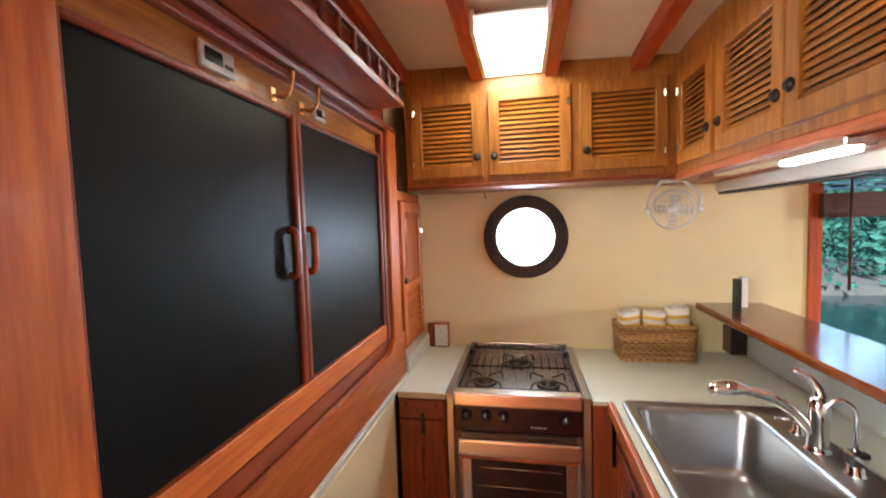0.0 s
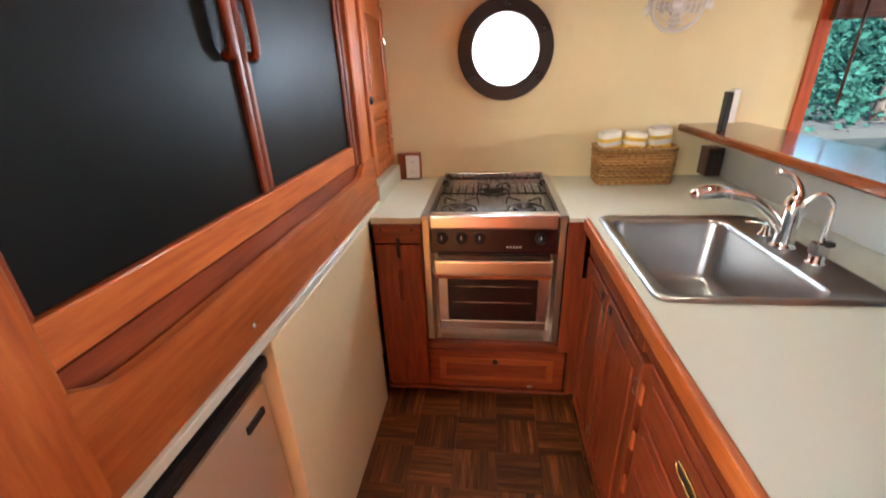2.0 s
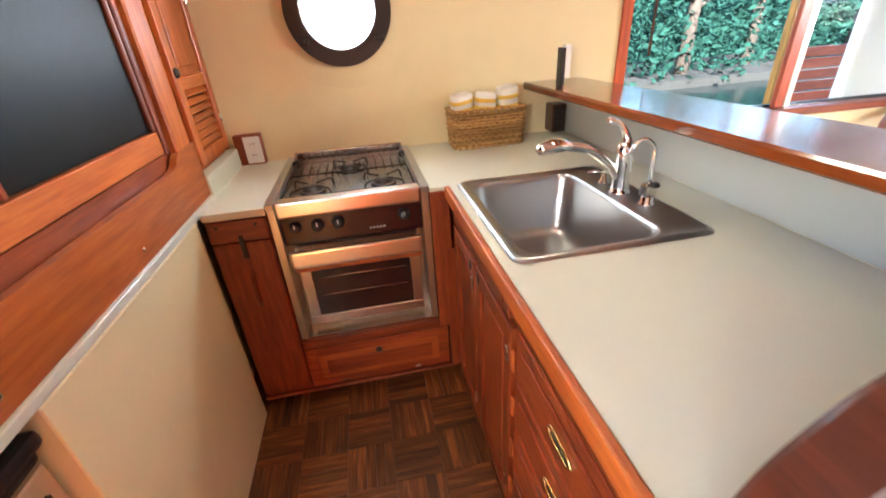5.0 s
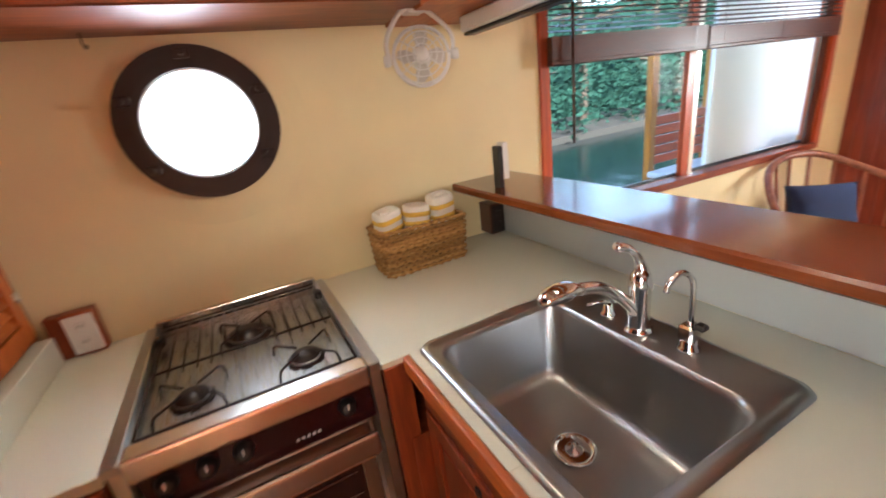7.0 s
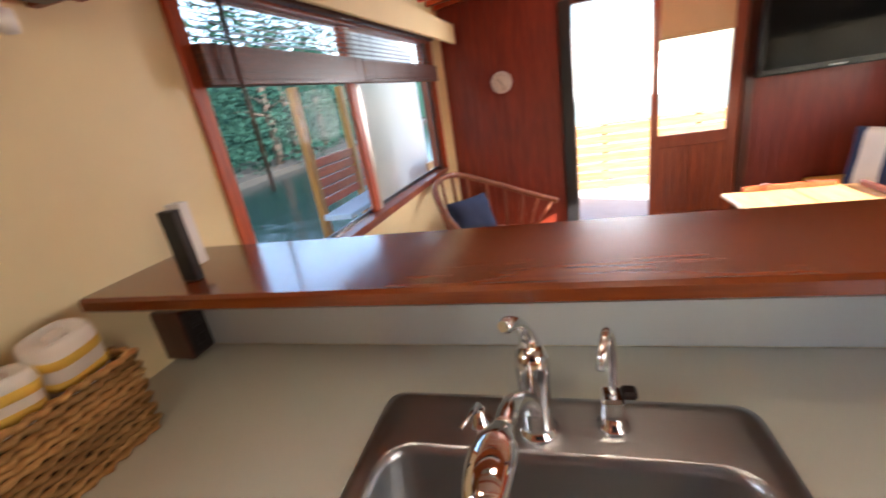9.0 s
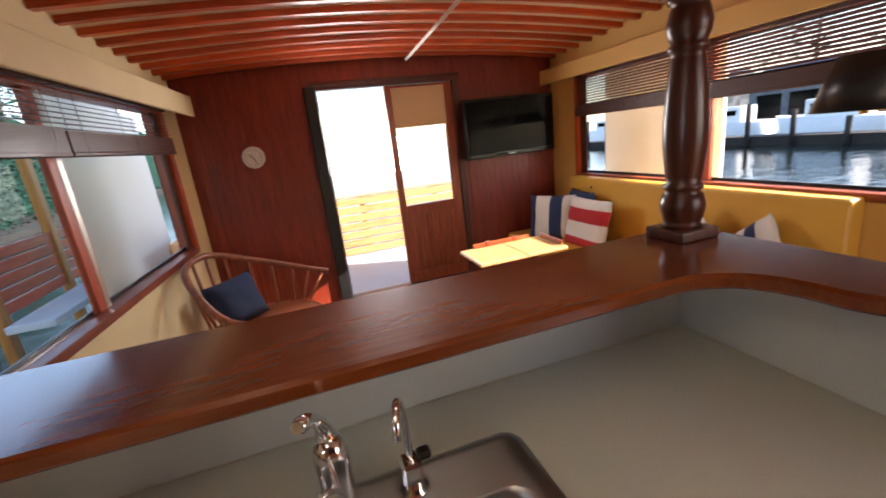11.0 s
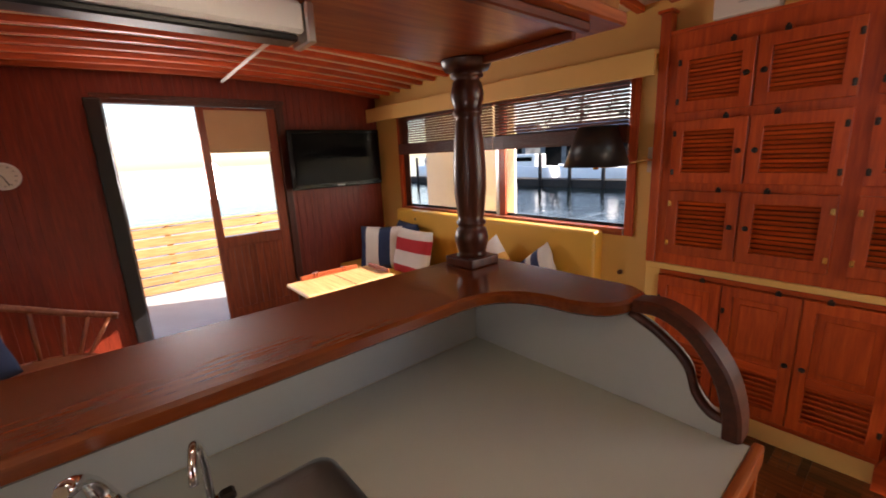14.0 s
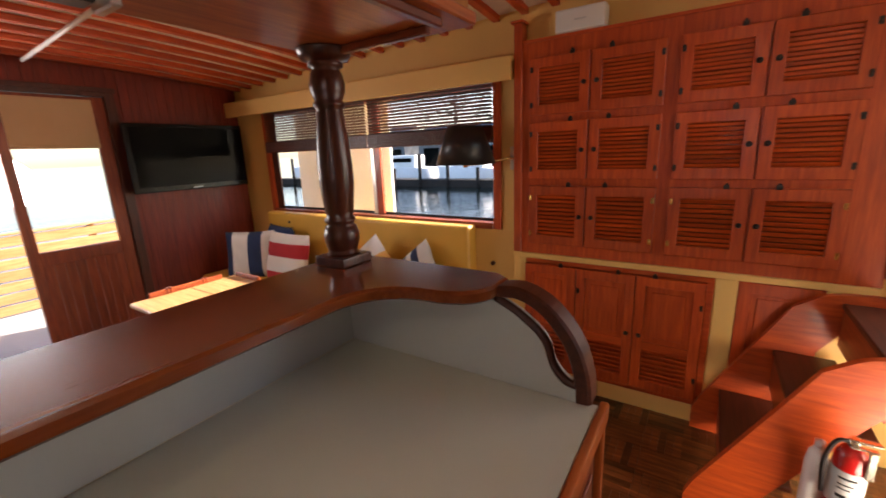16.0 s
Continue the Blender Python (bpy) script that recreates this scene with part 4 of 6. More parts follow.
# ---- bar ----
BARZ = 1.17
tagged(part("bar_wall", put(box(SPX + 0.002, SPX + 0.06, 1.14, 3.097, 0.0, 1.135), 0.95, SPX, 1.14, CY0 - 0.003, 0.0, 0.9165), M_CREAM), "cream half wall below the bar", "wall", kind="structure")
tagged(part("splashback", box(SPX - 0.008, SPX + 0.001, CY0 + 0.002, 3.097, C + 0.001, 1.134), M_SPLASH), "pale grey laminate splashback below the bar", "splashback")
out = [(p.x, p.y) for p in arc([(0.945, 0.917, 0), (0.948, 0.945, 0), (0.985, 0.955, 0), (1.017, 0.99, 0), (1.04, 1.05, 0), (1.10, 1.10, 0), (1.165, 1.132, 0)], 6)]
part_pan = slab(out + [(SPX - 0.009, 1.134), (SPX - 0.009, 0.917)], 1.146, CY0 + 0.016, "y")
tagged(part("end_splashback", part_pan, M_SPLASH), "pale grey laminate end panel with a curved edge", "splashback")
bar = thing("bar_counter", (1.6, 2.2, 1.13), "glossy varnished teak bar top with a curved return", "bar")
inner = arc([(1.445, 1.62, 0), (1.445, 1.50, 0), (1.44, 1.41, 0), (1.40, 1.335, 0), (1.33, 1.30, 0), (1.25, 1.29, 0), (1.19, 1.262, 0), (1.16, 1.215, 0), (1.155, 1.165, 0)], 6)
outline = [(1.445, 3.096)] + [(p.x, p.y) for p in inner] + [(1.155, 1.12), (1.20, 1.09), (1.69, 1.09), (1.745, 1.12), (1.755, 1.19), (1.755, 3.096)]
bm = bmesh.new()


def inset(o, d):
    n = len(o)
    res = []
    for i in range(n):
        a, b, c = Vector(o[i - 1]), Vector(o[i]), Vector(o[(i + 1) % n])
        t = (c - a).normalized()
        res.append((b.x - t.y * d, b.y + t.x * d))
    return res


loops = [inset(outline, 0.006), outline, outline, inset(outline, 0.007)]
zs = [BARZ - 0.034, BARZ - 0.028, BARZ - 0.007, BARZ]
rows = [[bm.verts.new((x, y, z)) for x, y in lp] for lp, z in zip(loops, zs)]
for a, b in zip(rows, rows[1:]):
    for i in range(len(a)):
        bm.faces.new((a[i], a[(i + 1) % len(a)], b[(i + 1) % len(a)], b[i]))
bm.faces.new(rows[0]), bm.faces.new(rows[-1])
part("top", bm, M_BAR, bar)
rail = arc([(1.17, 1.155, 1.148), (1.10, 1.157, 1.154), (1.03, 1.16, 1.122), (0.972, 1.162, 1.052), (0.946, 1.164, 0.98), (0.94, 1.165, 0.9185)], 6)
bm = bmesh.new()
rows = []
for i, p in enumerate(rail):
    t = (rail[min(i + 1, len(rail) - 1)] - rail[max(i - 1, 0)]).normalized()
    nrm = Vector((-t.z, 0, t.x))
    w = 0.015 + 0.004 * (i / len(rail))
    rows.append([bm.verts.new(p + nrm * a + Vector((0, b, 0))) for a, b in ((w, -0.026), (w, 0.026), (w * 0.7, 0.034), (-w * 0.7, 0.034), (-w, 0.026), (-w, -0.026), (-w * 0.7, -0.034), (w * 0.7, -0.034))])
for a, b in zip(rows, rows[1:]):
    for k in range(8):
        f = bm.faces.new((a[k], a[(k + 1) % 8], b[(k + 1) % 8], b[k]))
bm.faces.new(rows[0]), bm.faces.new(rows[-1])
part("curved_handrail", bm, M_DARK_Y, bar, "dark curved handrail sweeping down to the worktop")
part("edge_bead", tube([(p[0] - 0.004, CY0 + 0.004, p[1] + 0.003) for p in out[6:]], 0.011, 8), M_DARK_Y, bar, "dark bead along the curved end panel")

col = thing("turned_column", (1.665, 1.20, BARZ), "dark turned mahogany column between the bar and cabinet", "column")
H = HANG_Z - 0.03 - BARZ
pr = [(0.062, 0.0), (0.064, 0.02), (0.05, 0.03), (0.043, 0.04), (0.046, 0.05), (0.052, 0.075), (0.053, 0.09), (0.046, 0.115), (0.038, 0.122), (0.046, 0.130), (0.046, 0.138), (0.038, 0.145), (0.042, 0.16), (0.050, 0.24), (0.050, 0.29), (0.045, 0.37), (0.038, H - 0.165), (0.036, H - 0.155), (0.044, H - 0.148), (0.044, H - 0.140), (0.038, H - 0.132), (0.047, H - 0.11), (0.049, H - 0.09), (0.042, H - 0.06), (0.036, H - 0.05), (0.048, H - 0.045), (0.048, H - 0.038), (0.044, H - 0.03), (0.060, H - 0.022), (0.062, H)]
part("shaft", lathe(pr[2:-2], (1.665, 1.20, BARZ), 32), M_DARK_Z, col)
part("plinth", box(1.665 - 0.06, 1.665 + 0.06, 1.20 - 0.06, 1.20 + 0.06, BARZ + 0.0005, BARZ + 0.0295, 0.006, None, 2), M_DARK_Z, col, "square plinth block")
part("cap", lathe([(0.044, -0.036), (0.05, -0.03), (0.064, -0.026), (0.07, -0.016), (0.074, -0.004), (0.074, 0.0)], (1.665, 1.20, BARZ + H - 0.0005), 32), M_DARK_Z, col)

# ---- porthole, fan, small galley things ----
po = thing("porthole", (PX, NORTH, PZ), "round bronze porthole with a bright glass pane", "porthole")
part("flange", ring(PX, PZ, 0.172, 0.226, NORTH - 0.022, NORTH + 0.01, 48), M_BRONZE, po)
part("bezel", ring(PX, PZ, 0.16, 0.180, NORTH - 0.034, NORTH + 0.02, 48), M_BRONZE, po)
part("seal", ring(PX, PZ, 0.155, 0.162, NORTH - 0.018, NORTH + 0.02, 48), M_PLASTIC, po)
part("pane", lathe([(0, 0), (0.157, 0), (0.157, 0.008), (0, 0.008)], (PX, NORTH + 0.02, PZ), 48, Matrix.Rotation(radians(90), 4, "X")), M_GLASS, po).visible_shadow = False
for a in (25, 90, 155, 215, 325):
    x, z = PX + 0.2 * math.cos(radians(a)), PZ + 0.2 * math.sin(radians(a))
    part("dog", put(box(x - 0.02, x + 0.02, NORTH - 0.038, NORTH - 0.02, z - 0.014, z + 0.014, 0.004), x - 0.007, x + 0.007, NORTH - 0.055, NORTH - 0.036, z - 0.007, z + 0.007, 0.003), M_BRONZE, po, "bronze clamp lug")

fan = thing("cabin_fan", (1.257, 2.86, 1.65), "white caged cabin fan hung under the cabinet", "fan")
FC = Vector((1.257, 2.845, 1.648))
tilt = Matrix.Translation(FC) @ Matrix.Rotation(radians(-22), 4, "Z") @ Matrix.Rotation(radians(82), 4, "X") @ Matrix.Diagonal((0.95, 0.95, 0.95, 1))
for r in (0.03, 0.05, 0.07, 0.088):
    z = 0.035 * math.sqrt(max(0, 1 - (r / 0.095) ** 2))
    part("cage_ring", tube([tilt @ Vector((r * math.cos(2 * math.pi * k / 28), r * math.sin(2 * math.pi * k / 28), z)) for k in range(29)], 0.0022, 5), M_PLASTIC, fan)
for k in range(10):
    a = 2 * math.pi * k / 10
    part("cage_wire", tube([tilt @ Vector((r * math.cos(a), r * math.sin(a), 0.035 * math.sqrt(max(0, 1 - (r / 0.095) ** 2)))) for r in (0.015, 0.04, 0.07, 0.09, 0.0949)], 0.0018, 5), M_PLASTIC, fan)
part("rim", tube([tilt @ Vector((0.093 * math.cos(2 * math.pi * k / 28), 0.093 * math.sin(2 * math.pi * k / 28), -0.008)) for k in range(29)], 0.006, 6), M_PLASTIC, fan)
part("motor", lathe([(0.0, -0.07), (0.03, -0.065), (0.036, -0.03), (0.02, 0.02), (0.022, 0.036), (0, 0.038)], (0, 0, 0), 16, tilt), M_PLASTIC, fan)
for k in range(4):
    t = tilt @ Matrix.Rotation(k * math.pi / 2, 4, "Z") @ Matrix.Rotation(radians(25), 4, "X")
    blade = slab([(0.02, -0.012), (0.05, -0.03), (0.078, -0.028), (0.082, 0.0), (0.06, 0.022), (0.02, 0.014)], -0.001, 0.001)
    bmesh.ops.transform(blade, matrix=t, verts=blade.verts)
    part("blade", blade, M_GREY, fan)
part("yoke", tube(arc([tilt @ Vector((-0.108, 0.0, -0.02)), tilt @ Vector((-0.106, 0.07, -0.02)), FC + Vector((-0.035, 0.02, 0.135)), FC + Vector((0.035, 0.02, 0.135)), tilt @ Vector((0.106, 0.07, -0.02)), tilt @ Vector((0.108, 0.0, -0.02))], 5), 0.012, 8, None, 0.6), M_PLASTIC, fan, "white bracket arm")
for sx in (-1, 1):
    part("tilt_knob", lathe([(0, -0.012), (0.014, -0.012), (0.019, 0.0), (0.017, 0.014), (0, 0.016)], (0, 0, 0), 14, tilt @ Matrix.Translation((sx * 0.112, 0, -0.02)) @ Matrix.Rotation(radians(90 * sx), 4, "Y")), M_PLASTIC, fan)
part("mount", box(FC.x - 0.025, FC.x + 0.025, FC.y, FC.y + 0.04, FC.z + 0.128, HANG_Z - 0.029, 0.005), M_PLASTIC, fan)

bas = thing("wicker_basket", (1.21, 2.97, C), "woven seagrass basket of rolled yellow-striped towels", "basket")
BKX0, BKX1, BKY0, BKY1 = 1.04, 1.38, 2.897, 3.06
rnd = random.Random(4)
for row in range(13):
    z = C + 0.008 + row * 0.0138
    grow = 0.006 * row / 10
    loop = rounded(BKX0 + 0.008 - grow, BKX1 - 0.008 + grow, BKY0 + 0.008 - grow, BKY1 - 0.008 + grow, 0.015, 2)
    pts = []
    for i, (x, y) in enumerate(loop):
        x2, y2 = loop[(i + 1) % len(loop)]
        n = max(1, int(math.hypot(x2 - x, y2 - y) / 0.016))
        for k in range(n):
            f = k / n
            s = 0.0062 * (1 if (len(pts) + row) % 2 else -1)
            px, py = x + (x2 - x) * f, y + (y2 - y) * f
            dx, dy = y2 - y, -(x2 - x)
            dl = math.hypot(dx, dy)
            pts.append((px + dx / dl * s + rnd.uniform(-1, 1) * 0.001, py + dy / dl * s + rnd.uniform(-1, 1) * 0.001, z + rnd.uniform(-1, 1) * 0.0015))
    part("weave_strand", tube(pts + pts[:1], 0.0072, 6), M_WICKER, bas)
part("liner", box(BKX0 + 0.014, BKX1 - 0.014, BKY0 + 0.014, BKY1 - 0.014, C + 0.001, C + 0.15), M_BARK, bas)
for k, (tx, ty) in enumerate(((1.10, 2.975), (1.205, 2.97), (1.318, 2.975))):
    tw = thing("rolled_towel", (tx, ty, C + 0.15), "rolled white hand towel with yellow stripes in the basket", "towel", "rolled towels")
    hgt = (0.245, 0.24, 0.262)[k]
    lean = Matrix.Translation((tx, ty, C + 0.151)) @ Matrix.Rotation(radians((-7, 5, -4)[k]), 4, "Y") @ Matrix.Rotation(radians((6, 2, 8)[k]), 4, "X") @ Matrix.Rotation(radians((12, -10, 6)[k]), 4, "Z")
    top = hgt - 0.151

    def fold(z, grow):
        """One loop round the folded roll, squashed and a little lumpy."""
        pts = []
        for q in range(28):
            a = 2 * math.pi * q / 28
            r = 1 / (abs(math.cos(a)) ** 3.2 + abs(math.sin(a)) ** 3.2) ** (1 / 3.2)
            r *= 1 + 0.05 * noise.noise((math.cos(a) * 1.5 + k * 5, math.sin(a) * 1.5, z * 14))
            pts.append(lean @ Vector(((0.050 + grow) * r * math.cos(a), (0.043 + grow) * r * math.sin(a), z)))
        return pts
    part("roll", loft([fold(0.0, 0), fold(top * 0.3, 0.001), fold(top * 0.6, 0.001), fold(top - 0.012, 0), fold(top - 0.003, -0.003), fold(top, -0.009), fold(top - 0.004, -0.017), fold(top - 0.014, -0.021), fold(top - 0.014, -0.034)]), M_TOWEL, tw)
    part("inner_fold", loft([fold(top - 0.02, -0.030), fold(top - 0.006, -0.030), fold(top - 0.002, -0.033), fold(top - 0.006, -0.038)]), M_TOWEL, tw)
    for z in (top * 0.28, top * 0.66):
        part("stripe", loft([fold(z - 0.009, 0.0), fold(z - 0.008, 0.0022), fold(z + 0.008, 0.0022), fold(z + 0.009, 0.0)], cap_end=False), M_TOWEL_Y, tw, "yellow stripe")


def outlet(x, y0, z, w, h, plate, backing, label, double=True):
    o = thing("power_outlet", (x, y0, z), label, "outlet")
    part("mounting_block", box(x - w / 2, x + w / 2, y0 - 0.035, NORTH - 0.002, z, z + h, 0.003), backing, o)
    p = part("plate", box(x - w / 2 + 0.004, x + w / 2 - 0.004, y0 - 0.042, y0 - 0.0355, z + 0.008, z + h - 0.008, 0.003), plate, o)
    for zc in (z + h * 0.32, z + h * 0.68):
        s = part("socket", box(x - 0.014, x + 0.014, y0 - 0.0445, y0 - 0.0415, zc - 0.014, zc + 0.014, 0.003), plate, p)
        for dx in (-0.006, 0.006):
            part("slot", box(x + dx - 0.0012, x + dx + 0.0012, y0 - 0.0453, y0 - 0.0444, zc - 0.003, zc + 0.007), M_BLACK, s)


outlet(0.116, 3.09, C + 0.001, 0.082, 0.138, M_PLASTIC, M_RED_Z, "white double power outlet on a wooden block")
tagged(part("outlet_side_block", box(0.036, 0.073, 3.058, 3.097, C + 0.001, C + 0.137, 0.002), M_RED_Z), "mahogany block beside the power outlet", "block")
outlet(1.607, 3.045, C + 0.012, 0.072, 0.135, M_BRONZE, M_DARK_Z, "dark brown double outlet under the bar")
cd = thing("card_stand", (1.54, 2.86, BARZ), "small upright card in a black holder on the bar", "card holder")
part("holder", box(1.515, 1.536, 2.838, 2.878, BARZ + 0.001, BARZ + 0.155, 0.002), M_BLACK, cd)
part("card", box(1.537, 1.562, 2.84, 2.876, BARZ + 0.03, BARZ + 0.165, 0.001), M_PLASTIC, cd, "stack of white cards")

# ---- galley ceiling lamp ----
gl = thing("ceiling_lamp", (0.555, 2.5, 2.30), "lit white ceiling dome lamp between two beams", "lamp")
part("recess_frame", put(put(box(0.415, 0.43, 2.28, 2.77, 2.285, 2.36), 0.68, 0.695, 2.28, 2.77, 2.285, 2.36), 0.43, 0.68, 2.755, 2.77, 2.285, 2.36), M_PLASTIC, gl)
part("back_plate", box(0.43, 0.68, 2.30, 2.75, 2.345, 2.352), M_PLASTIC, gl)
part("dome", lathe([(0.115, 0.0), (0.118, -0.02), (0.105, -0.042), (0.07, -0.058), (0, -0.062)], (0.555, 2.50, 2.345), 32), M_LAMP, gl, "glowing glass dome")
hkk = tagged(part("cup_hook", tube(arc([(0.385, 3.02, HANG_Z - 0.02), (0.385, 3.02, HANG_Z - 0.045), (0.39, 3.015, HANG_Z - 0.058), (0.395, 3.01, HANG_Z - 0.05)], 4), 0.0022, 6), M_BRONZE), "small dark cup hook under the cabinet", "hook")

# ---- saloon windows ----


def saloon_window(name, hole, wall_y, out, mull, label):
    """Red teak frame with two sliding panes, set in a wall along x. out: +1 or -1, away from the room."""
    x0, x1, z0, z1 = hole
    w = tagged(thing(name, (x0, wall_y, z0), label, "window"), kind="structure")
    a, b = sorted((wall_y - out * 0.014, wall_y + out * 0.088))
    bm = box(x0 - 0.035, x0 + 0.02, a, b, z0 - 0.03, z1 + 0.03, 0.004)
    put(bm, x1 - 0.02, x1 + 0.035, a, b, z0 - 0.03, z1 + 0.03, 0.004)
    put(bm, x0 + 0.02, x1 - 0.02, a, b, z1 - 0.015, z1 + 0.03, 0.004)
    part("window_frame", bm, M_ORG_Z, w)
    a2, b2 = sorted((wall_y - out * 0.022, wall_y + out * 0.088))
    part("window_sill", box(x0 + 0.02, x1 - 0.02, a2, b2, z0 - 0.03, z0 + 0.012, 0.004), M_RED_X, w)
    c0, c1 = sorted((wall_y + out * 0.03, wall_y + out * 0.06))
    part("mullion", box(mull, mull + 0.06, c0, c1, z0 + 0.013, z1 - 0.016, 0.003), M_ORG_Z, w)
    part("mullion_track", box(mull + 0.062, mull + 0.10, c0, c1, z0 + 0.013, z1 - 0.016, 0.003), M_STEEL_Z, w, "metal sliding track")
    y = wall_y + out * 0.045
    for p, q in ((x0 + 0.021, mull), (mull + 0.10, x1 - 0.021)):
        pn = part("pane", box(p, q, y - 0.002, y + 0.002, z0 + 0.013, z1 - 0.016), M_GLASS, w)
        pn.visible_shadow = False
    part("track", box(x0 + 0.02, x1 - 0.02, *sorted((wall_y + out * 0.062, wall_y + out * 0.075)), z0 + 0.012, z0 + 0.03), M_BLACK, w, "black lower track")
    part("dark_jamb", box(x1 - 0.10, x1 - 0.021, *sorted((wall_y + out * 0.012, wall_y + out * 0.029)), z0 + 0.013, z1 - 0.016, 0.003), M_DARK_Z, w)
    return w


saloon_window("window_1", NWIN, NORTH, 1, 2.96, "two-pane sliding window in a red teak frame over the water")
saloon_window("window_2", SWIN, SOUTH, -1, 2.90, "two-pane sliding window in a red teak frame facing the marina")


def blind(x0, x1, y, z_top, z_bot, stack, label, tip=22):
    b = thing("venetian_blind", ((x0 + x1) / 2, y, z_bot), label, "blind", "wooden blinds")
    part("headrail", box(x0, x1, y - 0.02, y + 0.02, z_top - 0.035, z_top, 0.003), M_DARK_Y, b)
    z = z_top - 0.055
    while z > z_bot + stack:
        t = Matrix.Translation((0, y, z)) @ Matrix.Rotation(radians(tip), 4, "X")
        part("slat", box(x0 + 0.004, x1 - 0.004, -0.014, 0.014, -0.0012, 0.0012, 0, t), M_DARK_Y, b)
        z -= 0.021
    z = z_bot + stack
    while z > z_bot + 0.022:
        part("slat", box(x0 + 0.004, x1 - 0.004, y - 0.016, y + 0.016, z - 0.0062, z, 0), M_DARK_Y, b)
        z -= 0.0065
    part("bottom_rail", box(x0 + 0.002, x1 - 0.002, y - 0.018, y + 0.018, z_bot, z_bot + 0.02, 0.004), M_DARK_Y, b)
    n = max(2, int((x1 - x0) / 0.4))
    for k in range(n):
        x = x0 + 0.1 + (x1 - x0 - 0.2) * k / (n - 1)
        for dy in (-0.025, 0.025):
            part("ladder_tape", box(x - 0.0015, x + 0.0015, y + dy - 0.0008, y + dy + 0.0008, z_bot + 0.005, z_top - 0.03), M_DARK_Z, b)
    return b


bl = blind(1.955, 2.955, NORTH - 0.05, 1.90, 1.585, 0.115, "dark red-brown wooden blind drawn halfway up")
part("tilt_wand", tube([(2.05, NORTH - 0.09, 1.85), (2.05, NORTH - 0.09, 1.25)], 0.006, 6), M_DARK_Z, bl)
blind(2.965, 4.20, NORTH - 0.05, 1.90, 1.585, 0.105, "dark red-brown wooden blind drawn halfway up")
blind(1.90, 2.93, SOUTH + 0.05, 1.935, 1.53, 0.095, "dark wooden blind drawn halfway over the marina window", 29)
blind(2.94, 4.18, SOUTH + 0.05, 1.935, 1.53, 0.095, "dark wooden blind drawn halfway over the marina window", 29)
tagged(part("valance_north", put(box(1.74, 4.50, 2.935, 2.96, 1.848, 1.99, 0.004), 1.74, 4.50, 2.962, NORTH - 0.003, 1.965, 1.99), M_CREAM), "cream painted pelmet over the window", "pelmet")
tagged(part("valance_south", put(box(1.752, EAST - 0.003, SOUTH + 0.10, SOUTH + 0.125, 1.868, 1.998, 0.004), 1.752, EAST - 0.003, SOUTH + 0.003, SOUTH + 0.098, 1.973, 1.998), M_BOUNCE_CREAM), "cream painted pelmet over the window", "pelmet")

# ---- aft wall ----
y = SOUTH + 0.03
k = 0
while y < NORTH:
    if not (0.58 < y < 1.93):
        part("board", box(EAST - 0.010, EAST - 0.001, y, min(y + 0.0645, NORTH), 0.0, ceil_z(EAST, y) + 0.002, 0.001), M_EWALL, bpy.data.objects["wall_east"])
    else:
        part("board", box(EAST - 0.010, EAST - 0.001, y, y + 0.0645, 2.036, ceil_z(EAST, y) + 0.002, 0.001), M_EWALL, bpy.data.objects["wall_east"])
    y += 0.066
dd = tagged(thing("door_1", (EAST, 1.0, 0.12), "mahogany half-glazed saloon door leaf with a rolled blind", "door"), kind="structure")
part("door_frame", put(put(put(put(box(EAST - 0.02, EAST + 0.065, 1.89, 1.95, 0.10, 2.035, 0.003), EAST - 0.02, EAST + 0.065, 0.62, 0.685, 0.10, 2.035, 0.003), EAST - 0.02, EAST + 0.065, 0.685, 1.89, 1.98, 2.035, 0.003), EAST - 0.02, EAST + 0.065, 0.685, 1.89, 0.10, 0.125, 0.003), EAST - 0.03, EAST - 0.021, 0.61, 1.96, 2.01, 2.045, 0.003), M_DARK_Z, dd)
bm = box(EAST + 0.005, EAST + 0.045, 0.686, 0.77, 0.127, 1.978, 0.003)
put(bm, EAST + 0.005, EAST + 0.045, 1.255, 1.315, 0.127, 1.978, 0.003)
put(bm, EAST + 0.006, EAST + 0.044, 0.77, 1.255, 1.90, 1.977, 0.003)
put(bm, EAST + 0.006, EAST + 0.044, 0.77, 1.255, 0.80, 0.897, 0.003)
put(bm, EAST + 0.006, EAST + 0.044, 0.77, 1.255, 0.128, 0.24, 0.003)
leaf = part("door_leaf", bm, M_RED_Z, dd)
for i in range(8):
    yy = 0.77 + 0.060625 * i
    part("plank", box(EAST + 0.012, EAST + 0.03, yy + 0.001, yy + 0.0595, 0.24, 0.80, 0.003), M_RED_Z, leaf)
part("pane", box(EAST + 0.022, EAST + 0.026, 0.77, 1.255, 0.897, 1.90), M_GLASS, leaf).visible_shadow = False
part("blind", put(box(EAST - 0.004, EAST + 0.004, 0.765, 1.26, 1.635, 1.955, 0.002), EAST - 0.012, EAST + 0.006, 0.765, 1.26, 1.61, 1.638, 0.004), M_TAN, leaf, "half-lowered beige blind")
part("jamb_curtain", box(EAST - 0.06, EAST - 0.022, 1.90, 2.0, 0.13, 2.01, 0.012, None, 2), M_BLACK, dd)
tv = thing("television", (EAST - 0.1, 0.22, 1.27), "wall-mounted flat black television", "television")
part("cabinet", box(EAST - 0.165, EAST - 0.12, -0.28, 0.665, 1.25, 1.79, 0.010, None, 2), M_TVCASE, tv)
part("screen", box(EAST - 0.170, EAST - 0.1655, -0.245, 0.63, 1.295, 1.76, 0.001), M_SCREEN, tv, "dark glossy screen")
